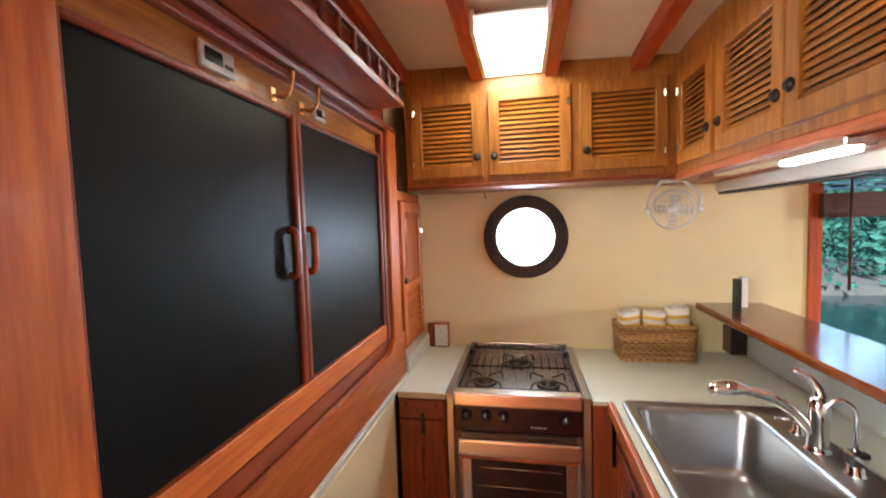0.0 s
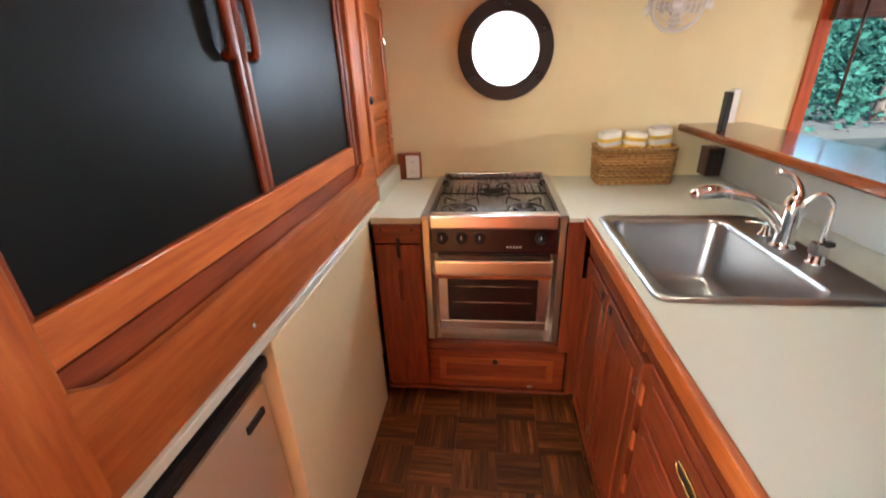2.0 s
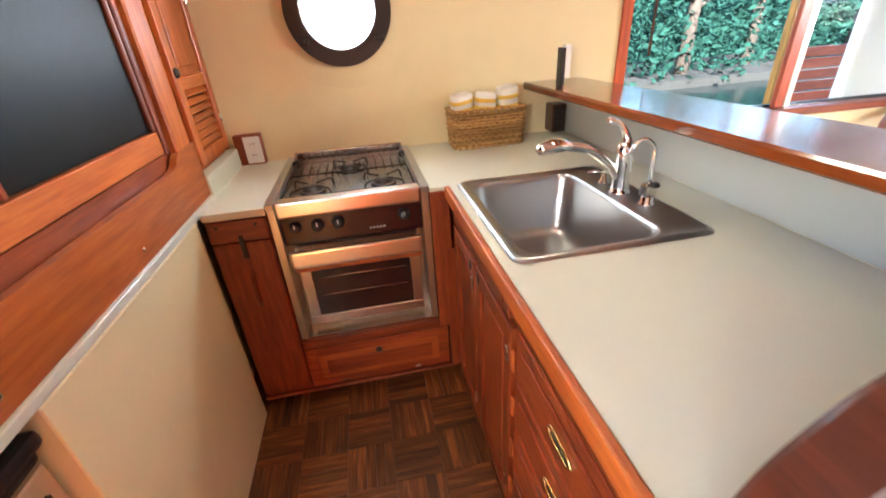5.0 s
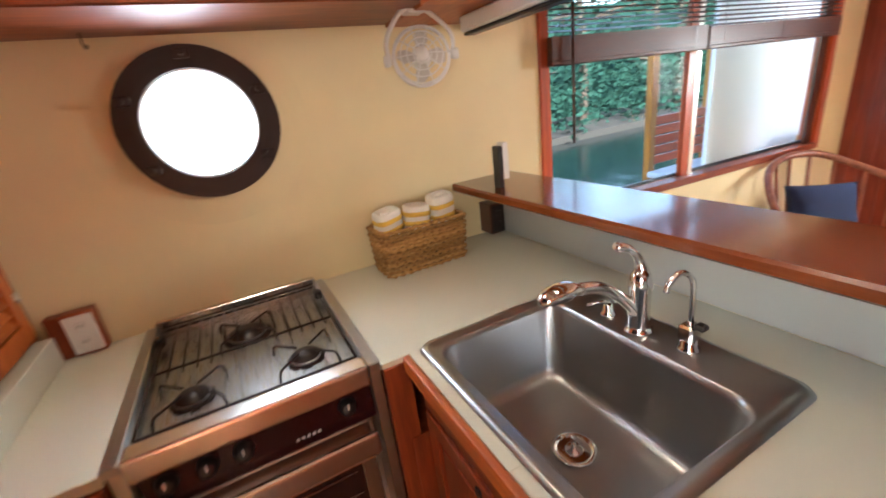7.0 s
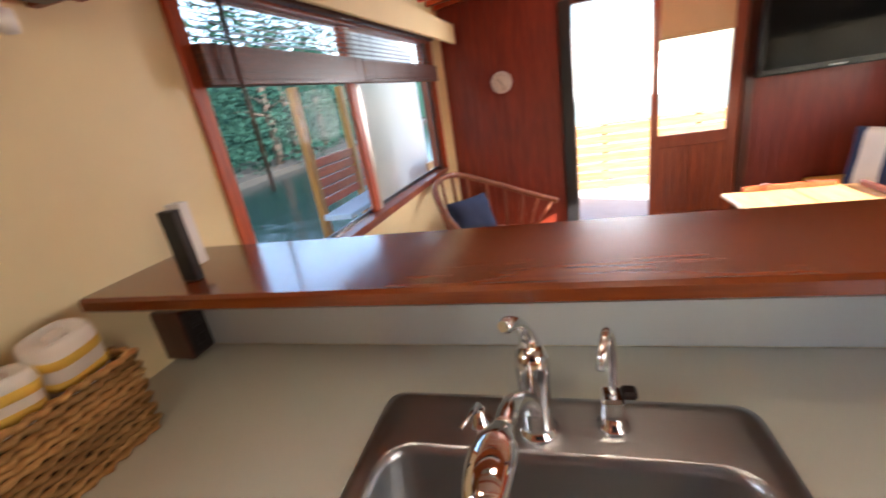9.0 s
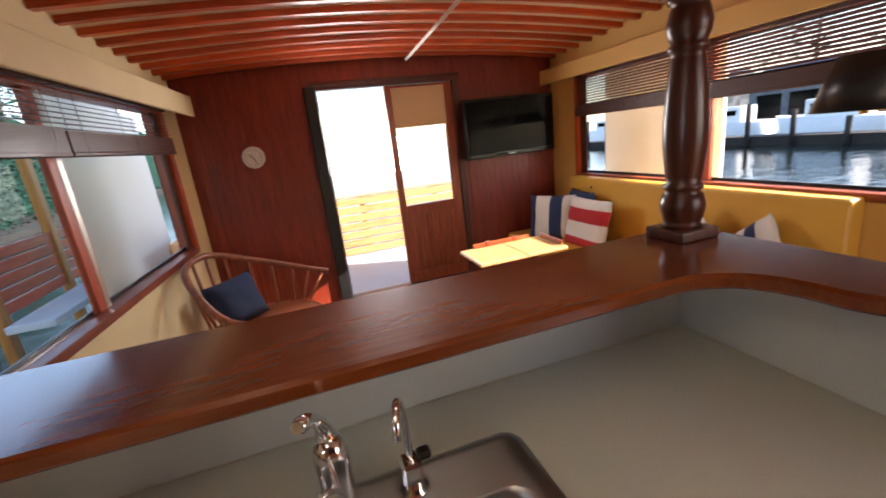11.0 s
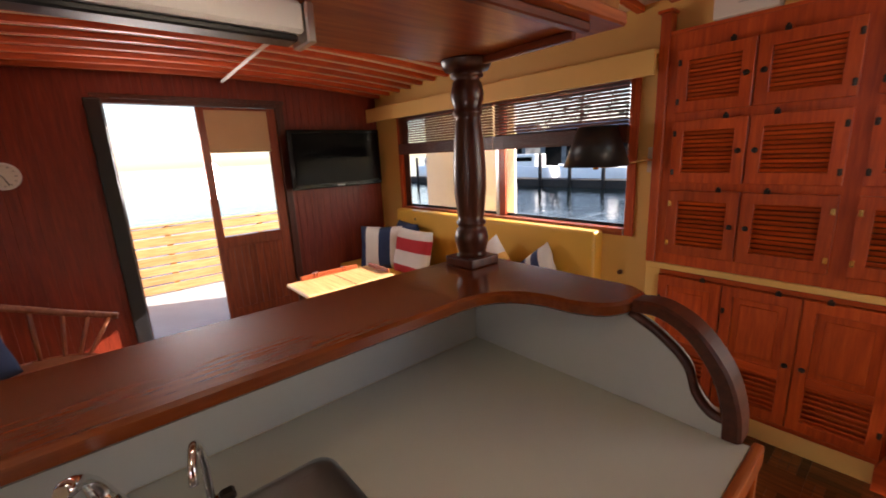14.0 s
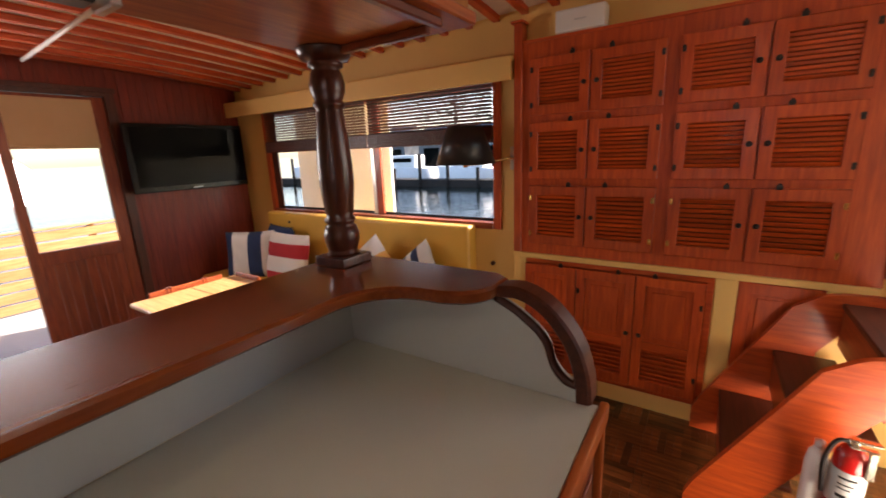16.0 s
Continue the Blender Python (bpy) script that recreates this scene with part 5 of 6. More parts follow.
part("bracket", box(EAST - 0.119, EAST - 0.011, 0.0, 0.36, 1.42, 1.66), M_TVCASE, tv)
part("logo_strip", box(EAST - 0.168, EAST - 0.1645, 0.15, 0.23, 1.266, 1.274), M_LABEL, tv)
part("speaker_strip", box(EAST - 0.169, EAST - 0.1645, -0.24, 0.62, 1.2535, 1.2615), M_SCREEN, tv)
ck = thing("wall_clock", (EAST - 0.02, 2.478, 1.505), "round white brass-rimmed ship's clock", "clock")
mt = Matrix.Translation((EAST - 0.011, 2.478, 1.505)) @ Matrix.Rotation(radians(-90), 4, "Y")
part("case", lathe([(0.088, 0), (0.088, 0.02), (0.084, 0.035), (0.078, 0.036), (0.076, 0.024), (0, 0.024)], (0, 0, 0), 32, mt), M_PLASTIC, ck)
part("dial", lathe([(0.075, 0.0245), (0.075, 0.027), (0, 0.027)], (0, 0, 0), 32, mt), M_CLOTH, ck)
for a, l in ((50, 0.045), (200, 0.062)):
    part("pointer", tube([mt @ Vector((0, 0, 0.029)), mt @ Vector((l * math.cos(radians(a)), l * math.sin(radians(a)), 0.029))], 0.003, 5), M_BLACK, ck)
for k in range(12):
    a = radians(30 * k)
    part("hour_mark", tube([mt @ Vector((0.058 * math.cos(a), 0.058 * math.sin(a), 0.0275)), mt @ Vector((0.068 * math.cos(a), 0.068 * math.sin(a), 0.0275))], 0.002, 5), M_BLACK, ck)

# ---- saloon furniture ----
se = thing("settee", (3.1, -0.1, 0), "yellow vinyl settee along the marina window", "settee")
part("base", box(2.06, EAST - 0.06, SOUTH + 0.004, 0.22, 0.0, 0.34, 0.004), M_RED_X, se)
part("seat_cushion", box(2.06, EAST - 0.06, SOUTH + 0.13, 0.25, 0.342, 0.47, 0.03, None, 3), M_YELLOW, se)
part("back_cushion", box(2.05, 4.22, SOUTH + 0.004, SOUTH + 0.12, 0.472, 1.0, 0.025, None, 3), M_YELLOW, se)
part("button", lathe([(0, 0), (0.014, 0.002), (0.010, 0.008), (0, 0.01)], (3.9, SOUTH + 0.118, 0.92), 12, Matrix.Rotation(radians(-90), 4, "X")), M_BLACK, se)


def cushion(at, w, h, yaw, lean, colours, label, spin=0.0):
    """A plump square cushion cut into bands of cloth. colours: (fraction from, to, material, name)."""
    c = thing("throw_pillow", at, label, "pillow", "throw pillows")
    t = Matrix.Translation(at) @ Matrix.Rotation(radians(yaw), 4, "Z") @ Matrix.Rotation(radians(lean), 4, "X") @ Matrix.Rotation(radians(spin), 4, "Y") @ Matrix.Translation((0, 0, h / 2))
    n = 14

    def pt(u, v, s):
        a, b = 2 * u - 1, 2 * v - 1
        puff = 0.075 * (max(0, (1 - a ** 4) * (1 - b ** 4))) ** 0.55
        pin = 1 - 0.06 * (1 - b * b) if abs(a) > 0.5 else 1
        wr = 0.006 * noise.noise((a * 3 + at[0], b * 3, s))
        return t @ Vector((a * w / 2 * pin, s * (puff + wr * (puff > 0.01)), b * h / 2 * (1 - 0.05 * (1 - a * a))))
    for f0, f1, mat, nm, axis in colours:
        bm = bmesh.new()
        for s in (-1, 1):
            grid = []
            for i in range(n + 1):
                rowv = []
                for j in range(n + 1):
                    u, v = i / n, j / n
                    if axis == "v":
                        v = f0 + (f1 - f0) * v
                    else:
                        u = f0 + (f1 - f0) * u
                    rowv.append(bm.verts.new(pt(u, v, s)))
                grid.append(rowv)
            for i in range(n):
                for j in range(n):
                    bm.faces.new((grid[i][j], grid[i + 1][j], grid[i + 1][j + 1], grid[i][j + 1])).smooth = True
        bmesh.ops.remove_doubles(bm, verts=bm.verts, dist=1e-4)
        part(nm, bm, mat, c)
    return c


cushion((3.68, 0.02, 0.46), 0.50, 0.42, 0, 14, [(0, 0.2, M_REDCLOTH, "red_band", "v"), (0.2, 0.52, M_CLOTH, "white_band", "v"), (0.52, 0.8, M_REDCLOTH, "red_band", "v"), (0.8, 1, M_CLOTH, "white_band", "v")], "white cushion with broad red stripes on the settee")
cushion((4.05, 0.06, 0.46), 0.46, 0.42, 38, 12, [(0, 0.3, M_CLOTH, "white_band", "u"), (0.3, 0.55, M_BLUE, "navy_band", "u"), (0.55, 0.85, M_CLOTH, "white_band", "u"), (0.85, 1, M_BLUE, "navy_band", "u")], "white cushion with navy upright stripes on the settee")
cushion((3.93, -0.10, 0.47), 0.42, 0.44, -10, 10, [(0, 1, M_BLUE, "cover", "u")], "dark navy cushion behind the striped ones")
cushion((2.62, -0.06, 0.52), 0.36, 0.40, 10, 15, [(0, 0.45, M_REDCLOTH, "red_band", "v"), (0.45, 0.62, M_ORANGECLOTH, "orange_band", "v"), (0.62, 1, M_CLOTH, "white_band", "v")], "round-topped cushion in red, orange and white", 42)
cushion((2.29, -0.05, 0.50), 0.38, 0.40, -15, 18, [(0, 0.16, M_CLOTH, "white_band", "u"), (0.16, 0.34, M_BLUE, "navy_band", "u"), (0.34, 0.5, M_CLOTH, "white_band", "u"), (0.5, 0.66, M_BLUE, "navy_band", "u"), (0.66, 0.84, M_CLOTH, "white_band", "u"), (0.84, 1, M_BLUE, "navy_band", "u")], "blue and white striped cushion leaning on its corner", 40)

tb = thing("saloon_table", (3.6, 0.86, 0), "varnished teak drop-leaf table in bright sun", "table")
# top in the paler teak that carries the sun's glare
part("tabletop", box(3.06, 3.42, 0.585, 1.205, 0.70, 0.725, 0.006), M_SUNLIT_TEAK_X, tb)
part("fiddle_rail", box(3.11, 3.37, 0.59, 0.61, 0.7255, 0.757, 0.006), M_RED_X, tb)
part("fiddle_rail", box(3.396, 3.416, 0.68, 1.11, 0.7255, 0.757, 0.006), M_RED_Y, tb)
for yy in (0.78, 0.80, 0.99, 1.01):
    part("rail_block", box(3.392, 3.42, yy - 0.008, yy + 0.008, 0.7255, 0.764, 0.004), M_RED_Y, tb)
part("leaf_edge", box(3.055, 3.424, 0.88, 0.886, 0.722, 0.7265), M_RED_X, tb)
part("pedestal", box(3.16, 3.32, 0.81, 0.97, 0.03, 0.699, 0.01), M_RED_Z, tb)
part("foot", box(3.08, 3.40, 0.73, 1.05, 0.0, 0.03, 0.008), M_RED_X, tb)

ch = thing("rattan_armchair", (3.83, 2.58, 0), "red-brown rattan armchair with spindles and a hooped back", "chair")
CXc, CYc = 3.80, 2.53
back = arc([(3.33, 2.36, 0.52), (3.36, 2.68, 0.60), (3.50, 2.86, 0.80), (3.76, 2.93, 0.88), (4.02, 2.84, 0.88), (4.16, 2.58, 0.76), (4.18, 2.30, 0.64), (4.14, 2.08, 0.57)], 6)
part("top_hoop", tube(back, 0.022, 10), M_RATTAN, ch)
seat = [(CXc + 0.36 * math.cos(a) * 1.0, CYc + 0.36 * math.sin(a), 0.38) for a in [2 * math.pi * k / 24 for k in range(25)]]
part("seat_ring", tube(seat, 0.020, 8), M_RATTAN, ch)
part("seat", lathe([(0.35, -0.01), (0.35, 0.01), (0, 0.015)], (CXc, CYc, 0.385), 24), M_RATTAN, ch)
for i in range(2, len(back) - 1, 3):
    p = back[i]
    d = Vector((p.x - CXc, p.y - CYc))
    d = d.normalized() * 0.35
    part("spindle", tube([(p.x, p.y, p.z), ((p.x + CXc + d.x) / 2, (p.y + CYc + d.y) / 2, (p.z + 0.39) / 2), (CXc + d.x, CYc + d.y, 0.385)], 0.011, 8), M_RATTAN, ch)
for a in (45, 135, 225, 315):
    part("leg", tube([(CXc + 0.33 * math.cos(radians(a)), CYc + 0.33 * math.sin(radians(a)), 0.38), (CXc + 0.36 * math.cos(radians(a)), CYc + 0.36 * math.sin(radians(a)), 0.0)], 0.018, 8), M_RATTAN, ch)
cushion((3.86, 2.68, 0.40), 0.40, 0.33, 140, 20, [(0, 1, M_BLUE, "cover", "u")], "navy blue cushion in the rattan armchair")

lp = thing("swing_arm_lamp", (1.78, SOUTH, 1.43), "brass swing-arm wall lamp with a black tapered shade", "lamp")
part("wall_plate", box(1.735, 1.80, SOUTH + 0.001, SOUTH + 0.02, 1.36, 1.50, 0.004), M_GREY, lp)
part("arm", tube(arc([(1.77, SOUTH + 0.02, 1.43), (1.80, SOUTH + 0.08, 1.43), (1.92, SOUTH + 0.14, 1.405), (2.03, SOUTH + 0.17, 1.405), (2.03, SOUTH + 0.17, 1.45)], 5), 0.007, 8), M_BRASS, lp)
part("socket", lathe([(0.015, 0), (0.018, 0.02), (0.012, 0.06), (0, 0.062)], (2.03, SOUTH + 0.17, 1.385), 14), M_BRASS, lp)
part("shade", lathe([(0.185, 0.0), (0.105, 0.225), (0.102, 0.225), (0.181, 0.0)], (2.03, SOUTH + 0.17, 1.405), 32), M_BLACK, lp, "black tapered shade")
sw = tagged(part("switch_knob", lathe([(0, 0), (0.016, 0), (0.014, 0.02), (0, 0.022)], (1.93, SOUTH, 0.74), 12, Matrix.Rotation(radians(-90), 4, "X")), M_DARK_Z), "small dark wooden knob on the cream wall", "knob")
cable = tagged(part("lamp_cord_cover", box(1.752, 1.764, SOUTH + 0.001, SOUTH + 0.008, 0.5, 1.36), M_GREY), "beige cord cover running down the wall", "cord")
ct = tagged(part("ceiling_strip", tube([(3.25, 1.11, ceil_z(3.25, 1.11) - 0.062), (4.55, 1.11, ceil_z(4.55, 1.11) - 0.062)], 0.012, 8), M_PLASTIC), "white conduit strip across the ceiling beams", "conduit")

# ---- louvred lockers along the marina side ----
CABY = -0.30
LX1, LX0 = 1.70, 0.10
RZ = [(0.925, 1.27), (1.31, 1.625), (1.665, 1.965)]
lk = thing("louvred_locker", (0.9, CABY, 0.86), "orange teak locker bank with three rows of louvred doors", "cabinet")
m = FACE["S"](LX1, CABY)
ops = []
doors = []
spans = [(0.05, 0.375), (0.385, 0.725), (0.785, 1.11), (1.12, 1.45)]
for lo_, hi_ in RZ:
    for a, b in spans:
        doors.append((a, b, lo_, hi_))
        ops.append((a + 0.006, b - 0.006, lo_ - 0.86 + 0.006, hi_ - 0.86 - 0.006))
m2 = m @ Matrix.Translation((0, 0.86, 0))
cabinet_shell(lk, m2, LX1 - LX0, 1.19, 0.065, ops, M_ORG_Z, M_DARK_Z)
for i, (a, b, lo_, hi_) in enumerate(doors):
    left = i % 2 == 0
    w = b - a
    louvre_door(lk, m @ Matrix.Translation((a, lo_, 0)), w, hi_ - lo_, 10, M_ORG_Z, M_ORG_X, (w - 0.028 if left else 0.028, (hi_ - lo_) * 0.5), 0.012 if left else w - 0.012, 0.052, 0, True, 36, M_BRONZE if lo_ > 1 else M_BRASS, 0.72)
part("end_stile", box(LX1 + 0.001, LX1 + 0.05, CABY - 0.066, CABY + 0.012, 0.86, 2.16, 0.004), M_ORG_Z, lk)
part("stile_cap", box(LX1 - 0.01, LX1 + 0.065, CABY - 0.066, CABY + 0.022, 2.161, 2.175, 0.003), M_ORG_X, lk)
part("top_shelf", box(LX0, LX1, SOUTH + 0.003, CABY - 0.001, 2.052, 2.068), M_ORG_X, lk)
tagged(part("locker_trim", box(LX0, LX1 + 0.05, SOUTH + 0.003, CABY + 0.006, 0.825, 0.858, 0.003), M_BOUNCE_CREAM), "cream painted band between the lockers", "trim")
lls = thing("lower_locker_surround", (0.9, CABY, 0), "cream painted surround of the low lockers", "trim", "", "structure")
for a, b, c, d, nm in ((LX1 - 0.03, LX1 + 0.05, 0.0, 0.824, "stile"), (0.585, 0.678, 0.0, 0.824, "stile"), (LX0, 0.265, 0.0, 0.824, "stile"), (0.678, LX1 - 0.03, 0.0, 0.10, "plinth"), (0.265, 0.585, 0.0, 0.10, "plinth")):
    part(nm, box(a, b, SOUTH + 0.003, CABY, c, d, 0.002), M_BOUNCE_CREAM, lls)
low = thing("low_locker", (1.1, CABY, 0.1), "orange teak low locker with panelled and louvred doors", "cabinet")
m = FACE["S"](LX1 - 0.032, CABY)
part("back", box(0.68, LX1 - 0.032, SOUTH + 0.003, CABY - 0.03, 0.102, 0.823), M_ORG_Z, low)
part("face_frame", put(put(box(0.68, LX1 - 0.032, CABY - 0.028, CABY + 0.003, 0.102, 0.13, 0.002), 0.68, LX1 - 0.032, CABY - 0.028, CABY + 0.003, 0.80, 0.823, 0.002), 0.68, 0.711, CABY - 0.028, CABY + 0.003, 0.13, 0.80, 0.002), M_ORG_X, low)
for a, b in ((0.0, 0.31), (0.315, 0.63), (0.635, 0.955)):
    louvre_door(low, m @ Matrix.Translation((a, 0.135, 0)), b - a, 0.66, 7, M_ORG_Z, M_ORG_X, (0.03 if a > 0.5 or a == 0 else b - a - 0.03, 0.32), b - a - 0.012 if a > 0.5 else 0.012, 0.05, 0.24, True, 36, M_BRONZE, 0.72)
lb = thing("end_locker", (0.36, CABY, 0.1), "orange teak flush locker door beside the stairs", "cabinet")
part("back", box(0.267, 0.583, SOUTH + 0.003, CABY - 0.021, 0.102, 0.823), M_ORG_Z, lb)
panel_door(lb, FACE["S"](0.583, CABY - 0.02) @ Matrix.Translation((0, 0.104, 0)), 0.316, 0.718, M_ORG_Z, 0.055)
wb = thing("white_box", (1.33, -0.33, 2.068), "white plastic speaker box on top of the lockers", "box")
part("case", box(1.26, 1.51, SOUTH + 0.005, -0.27, 2.0685, 2.175, 0.008, None, 2), M_PLASTIC, wb)
part("grip", box(1.35, 1.41, -0.2695, -0.267, 2.115, 2.121), M_LABEL, wb)

# ---- stairs at the companionway ----
stt = thing("companionway_steps", (0.35, 0.0, 0), "varnished teak companionway steps with curved side boards", "stairs")
for y0, y1, nm in ((-0.285, -0.255, "side_board"), (0.36, 0.39, "side_board")):
    o = [(0.72, 0.0), (0.72, 0.11), (0.69, 0.185), (0.378, 0.745), (0.30, 0.80)] + [(p.x, p.y) for p in arc([(0.275, 0.812, 0), (0.22, 0.825, 0), (0.13, 0.83, 0)], 4)] + [(-0.10, 0.83), (-0.10, 0.70), (0.17, 0.70), (0.27, 0.553), (0.54, 0.10), (0.58, 0.0)]
    part(nm, slab(o, y0, y1, "y"), M_ORG_X, stt)
for x0, z in ((0.39, 0.235), (0.205, 0.50), (0.0, 0.765)):
    part("tread", box(x0, x0 + 0.22, -0.254, 0.359, z, z + 0.025, 0.005), M_DARK_Y, stt, "dark wooden tread")
    part("riser", box(x0 + 0.195, x0 + 0.213, -0.254, 0.359, z - 0.17, z - 0.001, 0.003), M_RED_Y, stt)
tagged(part("landing", box(-0.65, -0.10, SOUTH + 0.003, 0.95, 0.86, 0.90, 0.004), M_RED_Y), "mahogany landing board above the steps", "landing", kind="structure")
# the gap in this bulkhead is made for the added fill lamp
tagged(part("landing_front", put(put(box(-0.13, -0.102, 0.40, 0.505, 0.0, 0.858), -0.13, -0.102, 0.895, 0.94, 0.0, 0.858), -0.13, -0.102, 0.505, 0.895, 0.80, 0.858), M_CREAM), "cream bulkhead below the landing", "wall", kind="structure")
tagged(part("locker_end_post", box(-0.05, LX0 - 0.002, SOUTH + 0.003, CABY + 0.03, 0.902, 2.25), M_RED_Z), "mahogany corner post beside the lockers", "post", kind="structure")
fe = thing("fire_extinguisher", (0.297, 0.475, 0.002), "red fire extinguisher with a silver label beside the steps", "extinguisher")
EX, EY, EZ = 0.297, 0.475, 0.002
part("cylinder", lathe([(0, 0), (0.036, 0), (0.043, 0.01), (0.043, 0.50), (0.039, 0.53), (0.026, 0.552), (0.016, 0.56), (0, 0.56)], (EX, EY, EZ), 28), M_EXT, fe)
lbl = part("label_band", lathe([(0.0434, 0.36), (0.0442, 0.361), (0.0442, 0.485), (0.0434, 0.486)], (EX, EY, EZ), 28), M_LABEL, fe, "silver printed label")
for k, (z, h) in enumerate(((0.46, 0.008), (0.44, 0.005), (0.425, 0.005), (0.395, 0.012))):
    bm = bmesh.new()
    a0, a1 = radians(50), radians(50 + 60 - 9 * k)
    pts = [(a0 + (a1 - a0) * i / 6) for i in range(7)]
    lo_v = [bm.verts.new((EX + 0.0449 * math.cos(a), EY + 0.0449 * math.sin(a), EZ + z)) for a in pts]
    hi_v = [bm.verts.new((EX + 0.0449 * math.cos(a), EY + 0.0449 * math.sin(a), EZ + z + h)) for a in pts]
    for i in range(6):
        bm.faces.new((lo_v[i], lo_v[i + 1], hi_v[i + 1], hi_v[i]))
    part("print_bar", bm, M_BLACK, lbl)
part("valve", lathe([(0.016, 0.555), (0.018, 0.575), (0.012, 0.588), (0, 0.588)], (EX, EY, EZ), 14), M_SILVER, fe)
part("lever", put(box(EX - 0.055, EX + 0.015, EY + 0.012, EY + 0.034, EZ + 0.588, EZ + 0.597, 0.003), EX - 0.05, EX + 0.015, EY + 0.014, EY + 0.032, EZ + 0.565, EZ + 0.573, 0.003), M_SILVER, fe)
part("strap", box(EX - 0.045, EX - 0.025, EY + 0.030, EY + 0.046, EZ + 0.48, EZ + 0.575, 0.003), M_SILVER, fe)
part("hose", tube(arc([(EX, EY, EZ + 0.572), (EX + 0.04, EY + 0.01, EZ + 0.57), (EX + 0.062, EY + 0.012, EZ + 0.50), (EX + 0.055, EY + 0.01, EZ + 0.38)], 5), 0.007, 8), M_BLACK, fe)
wbt = thing("spray_bottle", (0.362, 0.432, 0), "white plastic bottle standing behind the extinguisher", "bottle")
part("bottle", lathe([(0, 0), (0.028, 0), (0.031, 0.01), (0.031, 0.44), (0.026, 0.48), (0.013, 0.50), (0, 0.50)], (0.362, 0.432, 0.002), 24), M_PLASTIC, wbt)
part("cap", lathe([(0.014, 0.5005), (0.014, 0.522), (0, 0.524)], (0.362, 0.432, 0.002), 16), M_PLASTIC, wbt)

# ---- outside ----
dg = thing("dock_screen", (4.8, 4.1, -1.1), "slatted wooden dock screen beside the side deck", "screen")
for x in (4.02, 4.85, 5.70):
    part("post", box(x, x + 0.08, 4.07, 4.13, -1.1, 1.72, 0.005), M_HON_Z, dg)
for k in range(5):
    part("plank", box(4.101, 5.70, 4.085, 4.11, 0.70 + k * 0.088, 0.775 + k * 0.088, 0.004), M_ORG_X, dg)
part("ledge", box(4.0, 5.80, 3.80, 4.069, 0.60, 0.65, 0.006), M_DECK, dg)

tagged(part("water", box(-400, 600, -500, 500, -1.25, -1.05), M_WATER), "dark rippled harbour water", "water", kind="structure")
tagged(part("aft_deck", box(EAST + 0.07, 6.6, -1.1, 3.8, 0.02, 0.11), M_DECK), "pale painted aft deck", "deck", kind="structure")
bw = thing("stern_bulwark", (6.25, 1.4, 0.11), "orange varnished slatted bulwark round the aft deck", "bulwark")
for k in range(7):
    z = 0.125 + k * 0.108
    part("plank", box(6.22, 6.245, -0.6, 3.35, z, z + 0.092, 0.005), M_SUNLIT_TEAK_Y, bw)
    part("side_plank", box(4.9, 6.219, 3.32, 3.345, z, z + 0.092, 0.005), M_SUNLIT_TEAK_X, bw)
for y in (-0.55, 0.45, 1.45, 2.45, 3.28):
    part("post", box(6.246, 6.30, y, y + 0.06, 0.111, 0.87, 0.004), M_SUNLIT_TEAK_Y, bw)
part("cap_rail", box(6.20, 6.31, -0.6, 3.37, 0.878, 0.898, 0.006), M_SUNLIT_TEAK_Y, bw)
tagged(part("side_deck", box(0.4, EAST + 0.06, NORTH + 0.10, NORTH + 0.55, 0.02, 0.10), M_DECK), "pale side deck below the window", "deck", kind="structure")
tagged(part("side_deck_south", box(0.4, EAST + 0.06, SOUTH - 0.75, SOUTH - 0.10, 0.02, 0.10), M_DECK), "pale side deck below the window", "deck", kind="structure")
wp = tagged(part("weather_panel", box(3.95, 5.6, NORTH + 0.42, NORTH + 0.45, 0.10, 2.3), M_HULL), "white weather panel beside the aft deck", "panel")
wp2 = tagged(part("weather_panel", box(3.25, 4.55, SOUTH - 0.60, SOUTH - 0.57, 0.10, 2.3), M_HULL), "white weather panel beside the aft deck", "panel")


